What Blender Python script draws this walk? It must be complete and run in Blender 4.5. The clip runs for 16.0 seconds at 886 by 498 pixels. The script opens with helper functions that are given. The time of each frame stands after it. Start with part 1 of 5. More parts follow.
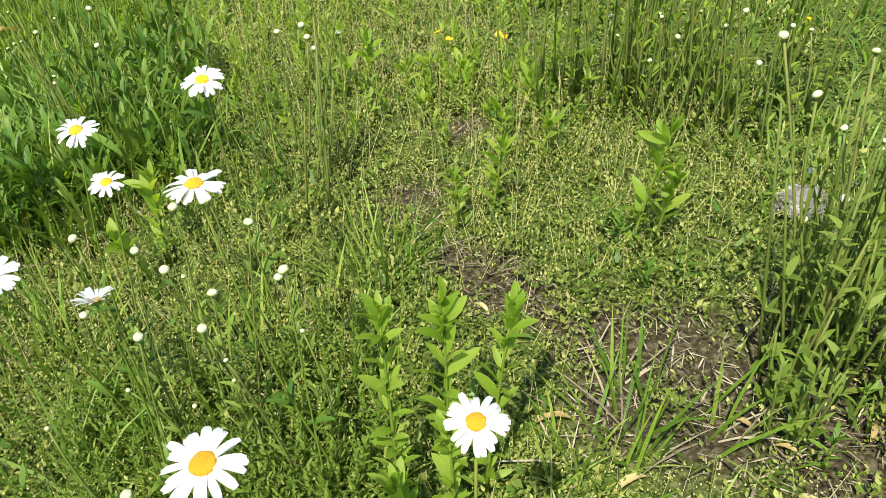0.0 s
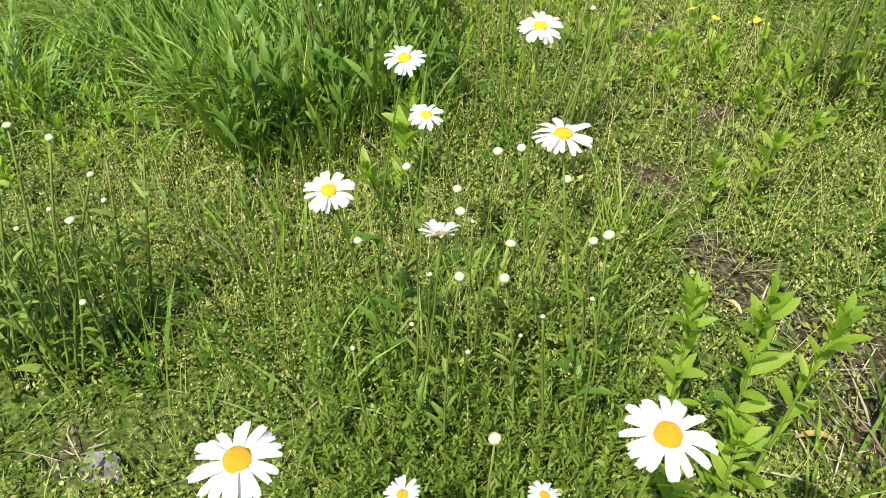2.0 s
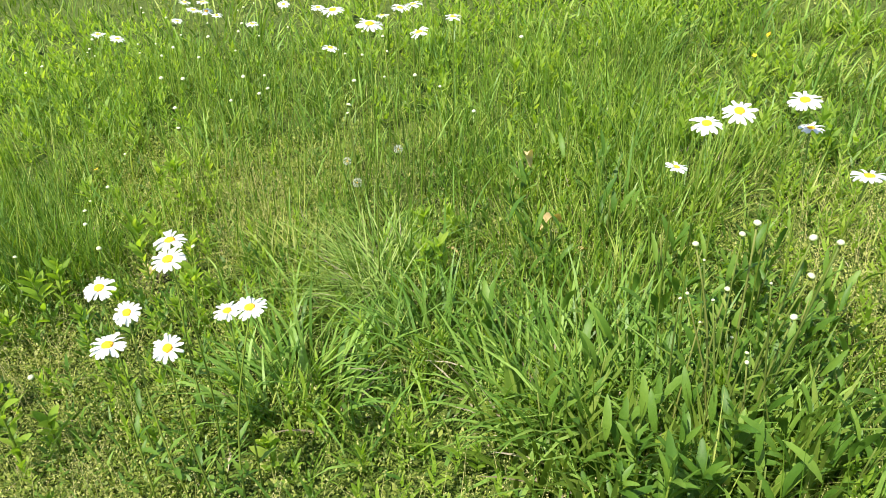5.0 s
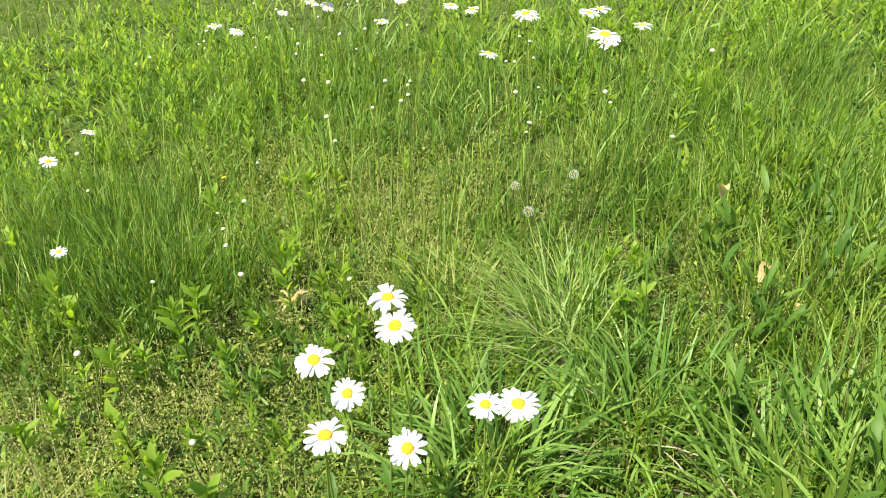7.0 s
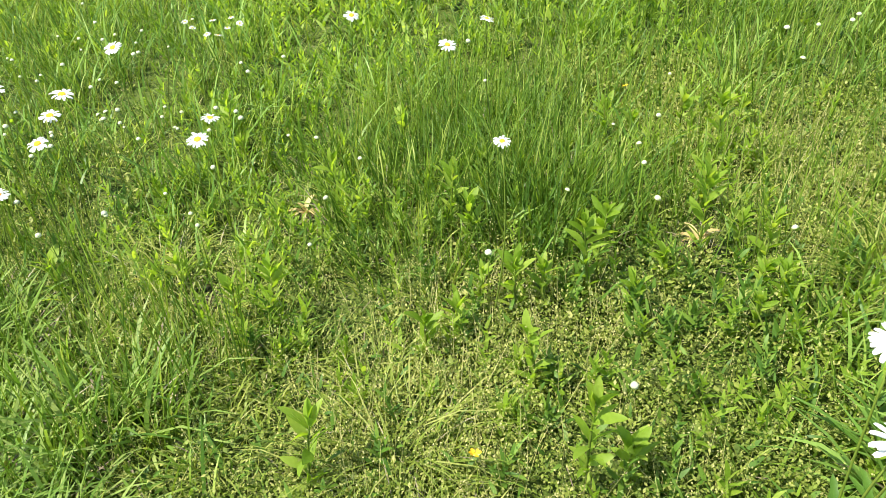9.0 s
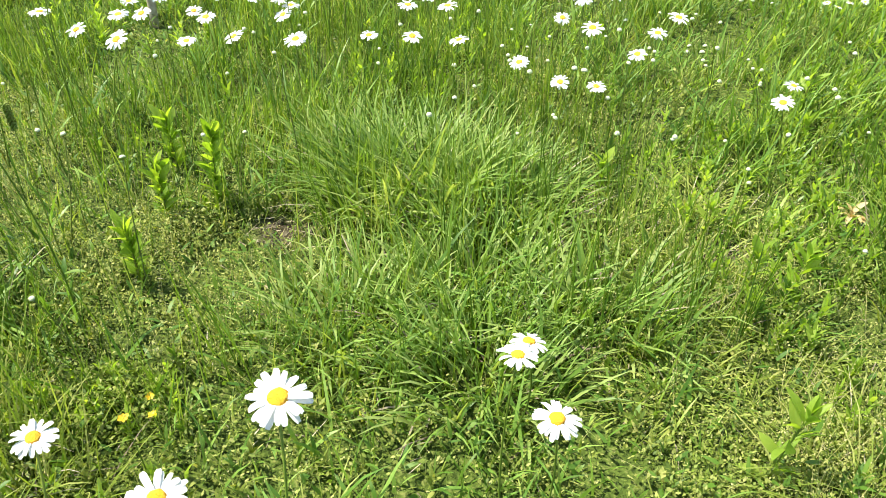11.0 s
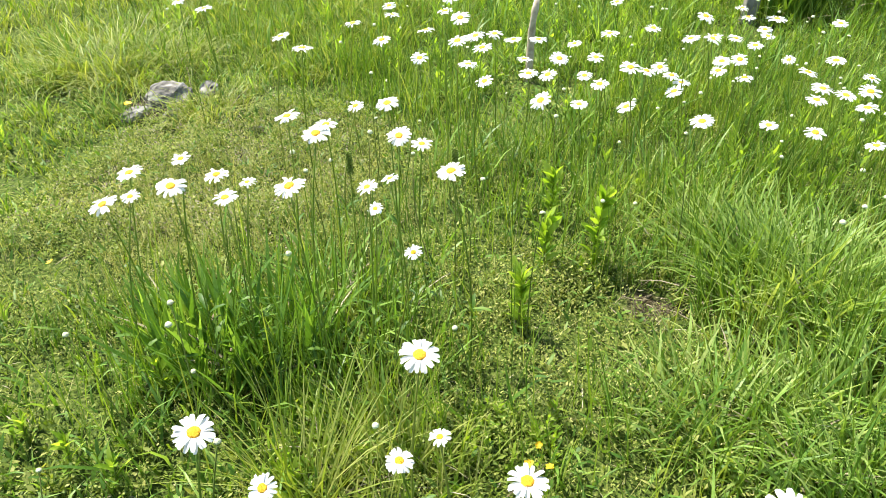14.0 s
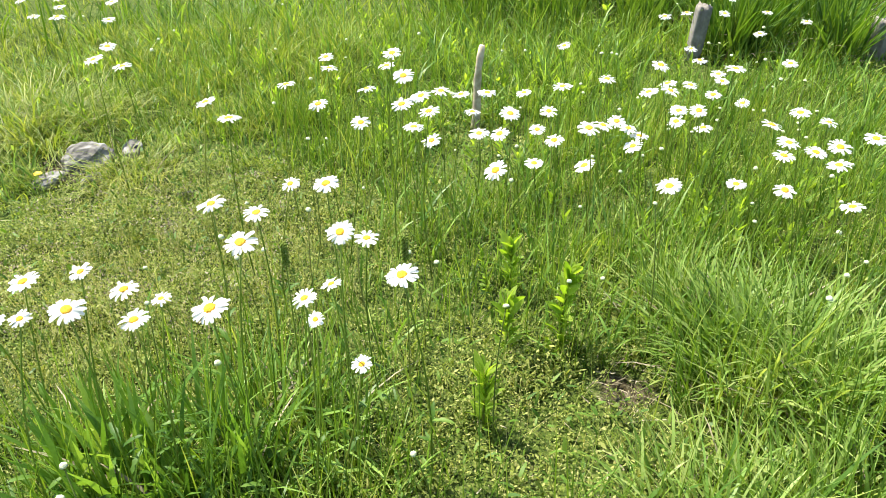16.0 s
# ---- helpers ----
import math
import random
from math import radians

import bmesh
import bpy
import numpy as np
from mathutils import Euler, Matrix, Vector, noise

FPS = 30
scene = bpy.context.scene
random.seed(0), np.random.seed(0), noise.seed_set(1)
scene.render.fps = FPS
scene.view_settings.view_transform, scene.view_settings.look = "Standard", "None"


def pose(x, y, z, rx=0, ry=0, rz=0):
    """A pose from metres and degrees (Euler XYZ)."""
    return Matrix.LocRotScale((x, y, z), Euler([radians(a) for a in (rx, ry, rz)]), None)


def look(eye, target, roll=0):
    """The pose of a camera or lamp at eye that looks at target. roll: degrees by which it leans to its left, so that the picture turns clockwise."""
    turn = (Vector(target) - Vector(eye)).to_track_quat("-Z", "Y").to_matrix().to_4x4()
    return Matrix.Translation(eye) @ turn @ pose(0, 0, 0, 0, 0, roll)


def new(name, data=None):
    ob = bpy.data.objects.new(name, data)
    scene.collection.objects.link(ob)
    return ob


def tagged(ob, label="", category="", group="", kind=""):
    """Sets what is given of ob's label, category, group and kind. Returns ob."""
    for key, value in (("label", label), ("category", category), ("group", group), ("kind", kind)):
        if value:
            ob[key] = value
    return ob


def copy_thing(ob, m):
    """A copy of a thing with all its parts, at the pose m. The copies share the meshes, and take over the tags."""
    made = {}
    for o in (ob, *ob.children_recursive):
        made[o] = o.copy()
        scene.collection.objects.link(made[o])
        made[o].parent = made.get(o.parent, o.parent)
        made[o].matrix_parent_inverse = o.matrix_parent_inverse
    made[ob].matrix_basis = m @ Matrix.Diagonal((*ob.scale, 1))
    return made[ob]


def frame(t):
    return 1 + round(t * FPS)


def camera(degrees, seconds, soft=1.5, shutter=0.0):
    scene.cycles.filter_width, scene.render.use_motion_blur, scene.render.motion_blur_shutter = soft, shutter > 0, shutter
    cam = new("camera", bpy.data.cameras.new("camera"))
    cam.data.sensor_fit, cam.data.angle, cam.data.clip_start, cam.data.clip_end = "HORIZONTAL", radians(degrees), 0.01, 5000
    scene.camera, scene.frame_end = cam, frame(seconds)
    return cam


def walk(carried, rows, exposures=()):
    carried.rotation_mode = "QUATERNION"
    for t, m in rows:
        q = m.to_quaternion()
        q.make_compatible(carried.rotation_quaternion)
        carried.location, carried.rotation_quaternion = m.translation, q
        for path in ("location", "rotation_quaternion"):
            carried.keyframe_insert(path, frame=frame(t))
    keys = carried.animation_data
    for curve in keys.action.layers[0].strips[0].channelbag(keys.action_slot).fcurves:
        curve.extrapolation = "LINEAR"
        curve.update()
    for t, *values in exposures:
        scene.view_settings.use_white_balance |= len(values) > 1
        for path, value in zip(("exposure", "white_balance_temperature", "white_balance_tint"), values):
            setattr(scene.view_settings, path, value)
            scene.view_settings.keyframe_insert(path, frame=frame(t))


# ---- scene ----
cam = camera(60.2, 16.0, 0.85)
PATH = [
    (0, (-0.224, 0.120, 1.131), (-0.009, 1.611, -0.184), -3.5),
    (0.5, (-0.303, 0.100, 1.142), (-0.219, 1.600, -0.179), -1.8),
    (1, (-0.379, 0.122, 1.142), (-0.346, 1.615, -0.188), -0.3),
    (1.5, (-0.438, 0.137, 1.136), (-0.425, 1.628, -0.197), 0.3),
    (2, (-0.493, 0.162, 1.114), (-0.529, 1.616, -0.259), 0.4),
    (2.5, (-0.508, 0.260, 1.115), (-0.658, 1.697, -0.269), -0.7),
    (3, (-0.561, 0.367, 1.137), (-0.694, 1.843, -0.206), -0.2),
    (3.5, (-0.662, 0.447, 1.191), (-0.753, 2.070, 0.026), -0.4),
    (4, (-0.772, 0.546, 1.195), (-0.885, 2.241, 0.140), -1.2),
    (4.5, (-0.892, 0.628, 1.169), (-1.225, 2.302, 0.126), -3.1),
    (5, (-1.040, 0.659, 1.173), (-1.423, 2.331, 0.144), -2.5),
    (5.2, (-1.098, 0.669, 1.175), (-1.487, 2.342, 0.150), -2.7),
    (7.3, (-1.497, 0.893, 1.108), (-1.980, 2.535, 0.073), -1.0),
    (7.5, (-1.530, 0.911, 1.090), (-1.984, 2.557, 0.049), -1.0),
    (8, (-1.628, 0.951, 1.038), (-2.145, 2.494, -0.124), 0.1),
    (8.5, (-1.742, 0.920, 1.029), (-2.557, 2.318, -0.146), -1.2),
    (9, (-1.838, 0.875, 1.022), (-2.860, 2.126, -0.157), -3.1),
    (9.5, (-1.882, 0.844, 1.035), (-3.142, 1.850, -0.148), -2.5),
    (10, (-1.911, 0.809, 1.023), (-3.327, 1.559, -0.174), -1.2),
    (10.2, (-1.914, 0.785, 1.011), (-3.358, 1.451, -0.201), -0.6),
    (12.3, (-1.916, 0.465, 1.039), (-3.511, 0.290, -0.155), -0.3),
    (12.5, (-1.908, 0.446, 1.040), (-3.507, 0.208, -0.138), -0.6),
    (13, (-1.898, 0.435, 1.051), (-3.499, 0.160, -0.114), -0.5),
    (13.5, (-1.902, 0.413, 1.050), (-3.505, 0.114, -0.108), -0.7),
    (14, (-1.926, 0.377, 1.072), (-3.542, 0.066, -0.065), -0.9),
    (14.5, (-1.967, 0.361, 1.069), (-3.582, 0.030, -0.063), -1.0),
    (15, (-2.024, 0.389, 1.079), (-3.675, 0.057, -0.000), -0.7),
    (15.5, (-2.094, 0.344, 1.081), (-3.756, 0.065, 0.004), -0.5),
    (16, (-2.155, 0.334, 1.083), (-3.826, 0.152, -0.002), -0.6),
]
walk(cam, [(t, look(eye, target, roll)) for t, eye, target, roll in PATH], [(0, 0.75), (2.5, 0.8), (5, 0.95), (8, 0.98), (9.5, 1.12), (12.5, 1.27), (16, 1.25)]
)

# ---- light ----
SUN_DIR = Vector((-0.26, -0.42, 0.87)).normalized()
world = bpy.data.worlds.new("sky")
scene.world = world
world.use_nodes = True
sky = world.node_tree.nodes.new("ShaderNodeTexSky")
sky.sky_type = "NISHITA"
sky.sun_disc = False
sky.sun_elevation = math.asin(SUN_DIR.z)
sky.sun_rotation = math.atan2(SUN_DIR.x, SUN_DIR.y)
world.node_tree.links.new(sky.outputs[0], world.node_tree.nodes["Background"].inputs[0])
world.node_tree.nodes["Background"].inputs[1].default_value = 0.125
sun = new("sun", bpy.data.lights.new("sun", "SUN"))
sun.data.energy = 5.0
sun.data.angle = radians(0.6)
sun.data.color = (1.0, 0.94, 0.80)
sun.matrix_world = look(SUN_DIR * 30, (0, 0, 0))

rng = np.random.default_rng(11)


# ---- materials ----
def nodes_of(name):
    m = bpy.data.materials.new(name)
    m.use_nodes = True
    return m, m.node_tree.nodes, m.node_tree.links, m.node_tree.nodes["Principled BSDF"]


def math_node(nodes, links, op, a, b):
    n = nodes.new("ShaderNodeMath")
    n.operation = op
    for i, v in enumerate((a, b)):
        if isinstance(v, (int, float)):
            n.inputs[i].default_value = v
        else:
            links.new(v, n.inputs[i])
    return n.outputs[0]


def ramp_node(nodes, links, fac, stops):
    r = nodes.new("ShaderNodeValToRGB")
    while len(r.color_ramp.elements) < len(stops):
        r.color_ramp.elements.new(0.5)
    for e, (p, c) in zip(r.color_ramp.elements, stops):
        e.position, e.color = p, (*c, 1)
    links.new(fac, r.inputs[0])
    return r.outputs[0]


def noise_node(nodes, links, scale, detail=3.0, vector=None):
    n = nodes.new("ShaderNodeTexNoise")
    n.inputs["Scale"].default_value, n.inputs["Detail"].default_value = scale, detail
    if vector is not None:
        links.new(vector, n.inputs["Vector"])
    return n.outputs["Fac"]


def leaf_material(name, stops, see_through=0.42, rough=0.6, patch=0.7, glow=1.0):
    """Leaf or blade: colour by piece and by patch of the meadow, fine mottling, light passing through."""
    m, nodes, links, bsdf = nodes_of(name)
    geo = nodes.new("ShaderNodeNewGeometry")
    info = nodes.new("ShaderNodeObjectInfo")
    per = math_node(nodes, links, "FRACT", math_node(nodes, links, "ADD", geo.outputs["Random Per Island"], info.outputs["Random"]), 0)
    big = noise_node(nodes, links, 2.6, 5, geo.outputs["Position"])
    fine = noise_node(nodes, links, 160, 2, geo.outputs["Position"])
    mixed = math_node(nodes, links, "ADD", math_node(nodes, links, "MULTIPLY", per, 1 - patch * 0.55),
                      math_node(nodes, links, "MULTIPLY", math_node(nodes, links, "SUBTRACT", big, 0.22), patch))
    mixed = math_node(nodes, links, "ADD", mixed, math_node(nodes, links, "MULTIPLY", math_node(nodes, links, "SUBTRACT", fine, 0.5), 0.35))
    col = ramp_node(nodes, links, mixed, stops)
    links.new(col, bsdf.inputs["Base Color"])
    bsdf.inputs["Roughness"].default_value = rough
    bsdf.inputs["Specular IOR Level"].default_value = 0.3
    bump = nodes.new("ShaderNodeBump")
    bump.inputs["Strength"].default_value = 0.25
    bump.inputs["Distance"].default_value = 0.001
    links.new(fine, bump.inputs["Height"])
    links.new(bump.outputs[0], bsdf.inputs["Normal"])
    trans = nodes.new("ShaderNodeBsdfTranslucent")
    warm = nodes.new("ShaderNodeMix")
    warm.data_type, warm.blend_type = "RGBA", "MULTIPLY"
    warm.inputs["Factor"].default_value = 1
    links.new(col, warm.inputs["A"])
    warm.inputs["B"].default_value = (1.35 * glow, 1.3 * glow, 0.5 * glow, 1)
    links.new(warm.outputs["Result"], trans.inputs["Color"])
    mix = nodes.new("ShaderNodeMixShader")
    mix.inputs[0].default_value = see_through
    links.new(bsdf.outputs[0], mix.inputs[1])
    links.new(trans.outputs[0], mix.inputs[2])
    links.new(mix.outputs[0], nodes["Material Output"].inputs["Surface"])
    return m


def plain_material(name, stops, rough=0.6, scale=40.0, bump_depth=0.001, see_through=0.0):
    m, nodes, links, bsdf = nodes_of(name)
    coord = nodes.new("ShaderNodeTexCoord")
    a = noise_node(nodes, links, scale, 5, coord.outputs["Object"])
    b = noise_node(nodes, links, scale * 0.15, 3, coord.outputs["Object"])
    both = math_node(nodes, links, "ADD", math_node(nodes, links, "MULTIPLY", a, 0.6), math_node(nodes, links, "MULTIPLY", b, 0.4))
    links.new(ramp_node(nodes, links, both, stops), bsdf.inputs["Base Color"])
    bsdf.inputs["Roughness"].default_value = rough
    bump = nodes.new("ShaderNodeBump")
    bump.inputs["Distance"].default_value = bump_depth
    links.new(a, bump.inputs["Height"])
    links.new(bump.outputs[0], bsdf.inputs["Normal"])
    if see_through:
        trans = nodes.new("ShaderNodeBsdfTranslucent")
        trans.inputs["Color"].default_value = (*stops[-1][1], 1)
        mix = nodes.new("ShaderNodeMixShader")
        mix.inputs[0].default_value = see_through
        links.new(bsdf.outputs[0], mix.inputs[1])
        links.new(trans.outputs[0], mix.inputs[2])
        links.new(mix.outputs[0], nodes["Material Output"].inputs["Surface"])
    return m


def soil_material():
    m, nodes, links, bsdf = nodes_of("soil_and_moss")
    geo = nodes.new("ShaderNodeNewGeometry")
    pos = geo.outputs["Position"]
    crumbs = noise_node(nodes, links, 90, 6, pos)
    clods = noise_node(nodes, links, 14, 5, pos)
    patch = noise_node(nodes, links, 2.2, 4, pos)
    soil = ramp_node(nodes, links, crumbs, [(0.3, (0.022, 0.016, 0.009)), (0.5, (0.056, 0.047, 0.025)), (0.70, (0.14, 0.125, 0.080))])
    moss = ramp_node(nodes, links, crumbs, [(0.3, (0.022, 0.036, 0.007)), (0.52, (0.070, 0.105, 0.018)), (0.72, (0.16, 0.18, 0.05))])
    worn = nodes.new("ShaderNodeAttribute")
    worn.attribute_name = "worn"
    edge = math_node(nodes, links, "SUBTRACT", math_node(nodes, links, "ADD", math_node(nodes, links, "MULTIPLY", clods, 0.5), math_node(nodes, links, "MULTIPLY", patch, 0.5)),
                     math_node(nodes, links, "MULTIPLY", worn.outputs["Fac"], 0.45))
    fac = ramp_node(nodes, links, edge, [(0.20, (0, 0, 0)), (0.40, (1, 1, 1))])
    mix = nodes.new("ShaderNodeMix")
    mix.data_type = "RGBA"
    links.new(fac, mix.inputs["Factor"])
    links.new(soil, mix.inputs["A"])
    links.new(moss, mix.inputs["B"])
    links.new(mix.outputs["Result"], bsdf.inputs["Base Color"])
    bsdf.inputs["Roughness"].default_value = 0.95
    bsdf.inputs["Specular IOR Level"].default_value = 0.1
    bump = nodes.new("ShaderNodeBump")
    bump.inputs["Distance"].default_value = 0.012
    links.new(crumbs, bump.inputs["Height"])
    links.new(bump.outputs[0], bsdf.inputs["Normal"])
    return m


SOIL = soil_material()
GRASS = leaf_material("meadow_grass", [(0.0, (0.035, 0.080, 0.008)), (0.35, (0.095, 0.185, 0.016)), (0.65, (0.20, 0.305, 0.034)), (0.95, (0.44, 0.48, 0.14))], see_through=0.36, rough=0.5)
LUSH = leaf_material("lush_grass", [(0.0, (0.045, 0.115, 0.012)), (0.45, (0.14, 0.265, 0.042)), (0.9, (0.31, 0.45, 0.10))], see_through=0.42, rough=0.42)
PALE_LUSH = leaf_material("pale_lush_grass", [(0.0, (0.09, 0.18, 0.022)), (0.45, (0.20, 0.32, 0.060)), (0.9, (0.39, 0.46, 0.15))], see_through=0.44, rough=0.45)
FINE = leaf_material("fine_pale_grass", [(0.0, (0.12, 0.19, 0.022)), (0.5, (0.215, 0.285, 0.042)), (0.9, (0.42, 0.43, 0.14))], rough=0.5)
CARPET = leaf_material("ground_cover_leaf", [(0.0, (0.052, 0.093, 0.013)), (0.35, (0.122, 0.18, 0.025)), (0.65, (0.225, 0.275, 0.048)), (0.92, (0.42, 0.425, 0.14))], see_through=0.35, patch=0.4)
SEEDS = leaf_material("pale_seed_pods", [(0.0, (0.24, 0.26, 0.08)), (0.5, (0.40, 0.39, 0.14)), (1.0, (0.56, 0.50, 0.25))], see_through=0.25, patch=0.5)
WEED = leaf_material("weed_leaf", [(0.0, (0.15, 0.265, 0.022)), (0.5, (0.25, 0.38, 0.040)), (1.0, (0.37, 0.47, 0.085))], see_through=0.58, rough=0.5, patch=0.35, glow=1.1)
STEM = leaf_material("green_stem", [(0.0, (0.13, 0.20, 0.022)), (0.6, (0.20, 0.28, 0.038)), (1.0, (0.26, 0.28, 0.06))], see_through=0.3, rough=0.55, patch=0.3)
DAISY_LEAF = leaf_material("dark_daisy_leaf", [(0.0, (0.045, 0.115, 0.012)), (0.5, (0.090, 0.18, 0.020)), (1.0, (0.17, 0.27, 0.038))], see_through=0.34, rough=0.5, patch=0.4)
MID_LEAF = leaf_material("olive_leaf", [(0.0, (0.085, 0.15, 0.018)), (0.5, (0.145, 0.225, 0.030)), (1.0, (0.24, 0.31, 0.06))], see_through=0.4, rough=0.5, patch=0.4)
WEED_DULL = leaf_material("grey_green_leaf", [(0.0, (0.12, 0.20, 0.030)), (0.5, (0.20, 0.30, 0.055)), (1.0, (0.30, 0.39, 0.10))], see_through=0.42, rough=0.5, patch=0.4)
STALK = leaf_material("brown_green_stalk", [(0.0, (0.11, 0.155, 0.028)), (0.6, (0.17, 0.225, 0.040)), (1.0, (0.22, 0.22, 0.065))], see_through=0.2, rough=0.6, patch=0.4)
DRY = leaf_material("dry_straw", [(0.0, (0.11, 0.085, 0.055)), (0.5, (0.25, 0.21, 0.14)), (1.0, (0.46, 0.41, 0.29))], see_through=0.1, rough=0.7, patch=0.3)
RUSTY = leaf_material("withered_leaf", [(0.0, (0.26, 0.17, 0.06)), (0.5, (0.48, 0.37, 0.16)), (1.0, (0.60, 0.52, 0.26))], see_through=0.25, rough=0.6, patch=0.4)
PETAL = plain_material("white_petal", [(0.3, (0.74, 0.76, 0.78)), (0.7, (0.85, 0.86, 0.87))], 0.55, 120, 0.0004, see_through=0.42)
DISC = plain_material("yellow_disc", [(0.3, (0.88, 0.36, 0.006)), (0.5, (0.97, 0.50, 0.010)), (0.75, (0.98, 0.60, 0.03))], 0.7, 900, 0.0012)
BUD = plain_material("pale_bud", [(0.3, (0.50, 0.56, 0.26)), (0.7, (0.78, 0.80, 0.58))], 0.6, 200, 0.0006, see_through=0.15)
YELLOW = plain_material("yellow_petal", [(0.3, (0.75, 0.46, 0.01)), (0.7, (0.86, 0.62, 0.03))], 0.4, 100, 0.0004, see_through=0.3)
FLUFF = plain_material("seed_fluff", [(0.3, (0.70, 0.69, 0.60)), (0.7, (0.86, 0.85, 0.77))], 0.8, 100, 0.0002, see_through=0.5)
WOOD = plain_material("weathered_wood", [(0.3, (0.12, 0.105, 0.09)), (0.5, (0.24, 0.22, 0.19)), (0.72, (0.38, 0.355, 0.32))], 0.85, 30, 0.004)
BARK = plain_material("grey_bark", [(0.3, (0.24, 0.18, 0.11)), (0.5, (0.48, 0.39, 0.27)), (0.72, (0.68, 0.59, 0.45))], 0.85, 45, 0.003)
STONE = plain_material("pale_stone", [(0.36, (0.05, 0.047, 0.04)), (0.48, (0.16, 0.15, 0.13)), (0.56, (0.27, 0.26, 0.235)), (0.68, (0.46, 0.44, 0.42))], 0.88, 26, 0.008)


# ---- builders ----
def waves(x, y):
    return (0.011 * np.sin(3.1 * x + 1.3 * y) + 0.009 * np.sin(-2.2 * x + 3.7 * y + 1.1) + 0.006 * np.sin(7.3 * x - 4.1 * y + 0.4)
            + 0.004 * np.sin(11.0 * x + 9.0 * y))


def ground_z(x, y):
    """Height of the meadow: a gentle slope with small hummocks."""
    return 0.1417 + 0.0751 * 14 * np.tanh(np.asarray(x) / 14) + 0.0053 * np.clip(y, -30, 30) + 0.6 * waves(np.asarray(x), np.asarray(y))


def patches(x, y, k=0.0):
    """Slow variation from 0 to 1 over the meadow."""
    v = np.sin(1.9 * x + 0.7 * y + k) + np.sin(-1.1 * x + 2.3 * y + 2 * k) + np.sin(3.7 * x + 3.1 * y + 1 + k) + np.sin(5.3 * x - 4.7 * y + 3 * k)
    return np.clip(0.5 + v / 6, 0, 1)


CLUMP_WAVES = [(rng.uniform(9, 30), rng.uniform(0, 6.28), rng.uniform(0, 6.28)) for i in range(14)]


def clump(x, y):
    """Tufts and gaps a span or two wide, 0 to 1."""
    v = sum(np.sin(w * (x * math.cos(a) + y * math.sin(a)) + p) for w, a, p in CLUMP_WAVES)
    return np.clip(0.5 + v / 7.5, 0, 1)


def np_mesh(name, verts, tris, material, smooth=False):
    me = bpy.data.meshes.new(name)
    me.vertices.add(len(verts))
    me.vertices.foreach_set("co", np.asarray(verts, np.float32).ravel())
    me.loops.add(tris.size)
    me.loops.foreach_set("vertex_index", np.asarray(tris, np.int32).ravel())
    me.polygons.add(len(tris))
    me.polygons.foreach_set("loop_start", np.arange(0, tris.size, 3, dtype=np.int32))
    if smooth:
        me.polygons.foreach_set("use_smooth", np.ones(len(tris), bool))
    me.update(calc_edges=True)
    me.materials.append(material)
    return me


def blade_arrays(root, length, width, az, lean, droop):
    """Grass blades, one a row: from the root, leaning to az and bending over by droop; seven points and five faces each."""
    n = len(root)
    step = np.array([0.0, 0.36, 0.70, 1.0])
    wide = np.array([0.8, 1.0, 0.72])
    out, side = np.stack([np.cos(az), np.sin(az), 0 * az], 1), np.stack([-np.sin(az), np.cos(az), 0 * az], 1)
    turn = rng.normal(0, 0.6, n)
    side = side * np.cos(turn)[:, None] + out * np.sin(turn)[:, None]
    place, rows = root.astype(float).copy(), [root]
    for k in range(3):
        ang = lean + droop * (step[k] + step[k + 1]) / 2
        d = (step[k + 1] - step[k]) * length
        place = place + out * (np.sin(ang) * d)[:, None]
        place[:, 2] += np.cos(ang) * d
        rows.append(place)
    verts = np.empty((n, 7, 3))
    for k in range(3):
        w = (width * wide[k] / 2)[:, None]
        verts[:, 2 * k], verts[:, 2 * k + 1] = rows[k] - side * w, rows[k] + side * w
    verts[:, 6] = rows[3]
    one = np.array([[0, 1, 3], [0, 3, 2], [2, 3, 5], [2, 5, 4], [4, 5, 6]])
    tris = (one[None] + 7 * np.arange(n)[:, None, None]).reshape(-1, 3)
    return verts.reshape(-1, 3), tris


def stuff(name, me, label, category):
    return tagged(new(name, me), label, category, kind="stuff")


def part(name, me, parent, m=None, label=""):
    ob = new(name, me)
    ob.parent = parent
    if m is not None:
        ob.matrix_local = m
    return tagged(ob, label) if label else ob


def thing(name, x, y, label, category, group=""):
    ob = new(name)
    ob.empty_display_size = 0.05
    ob.location = (x, y, float(ground_z(x, y)))
    return tagged(ob, label, category, group)


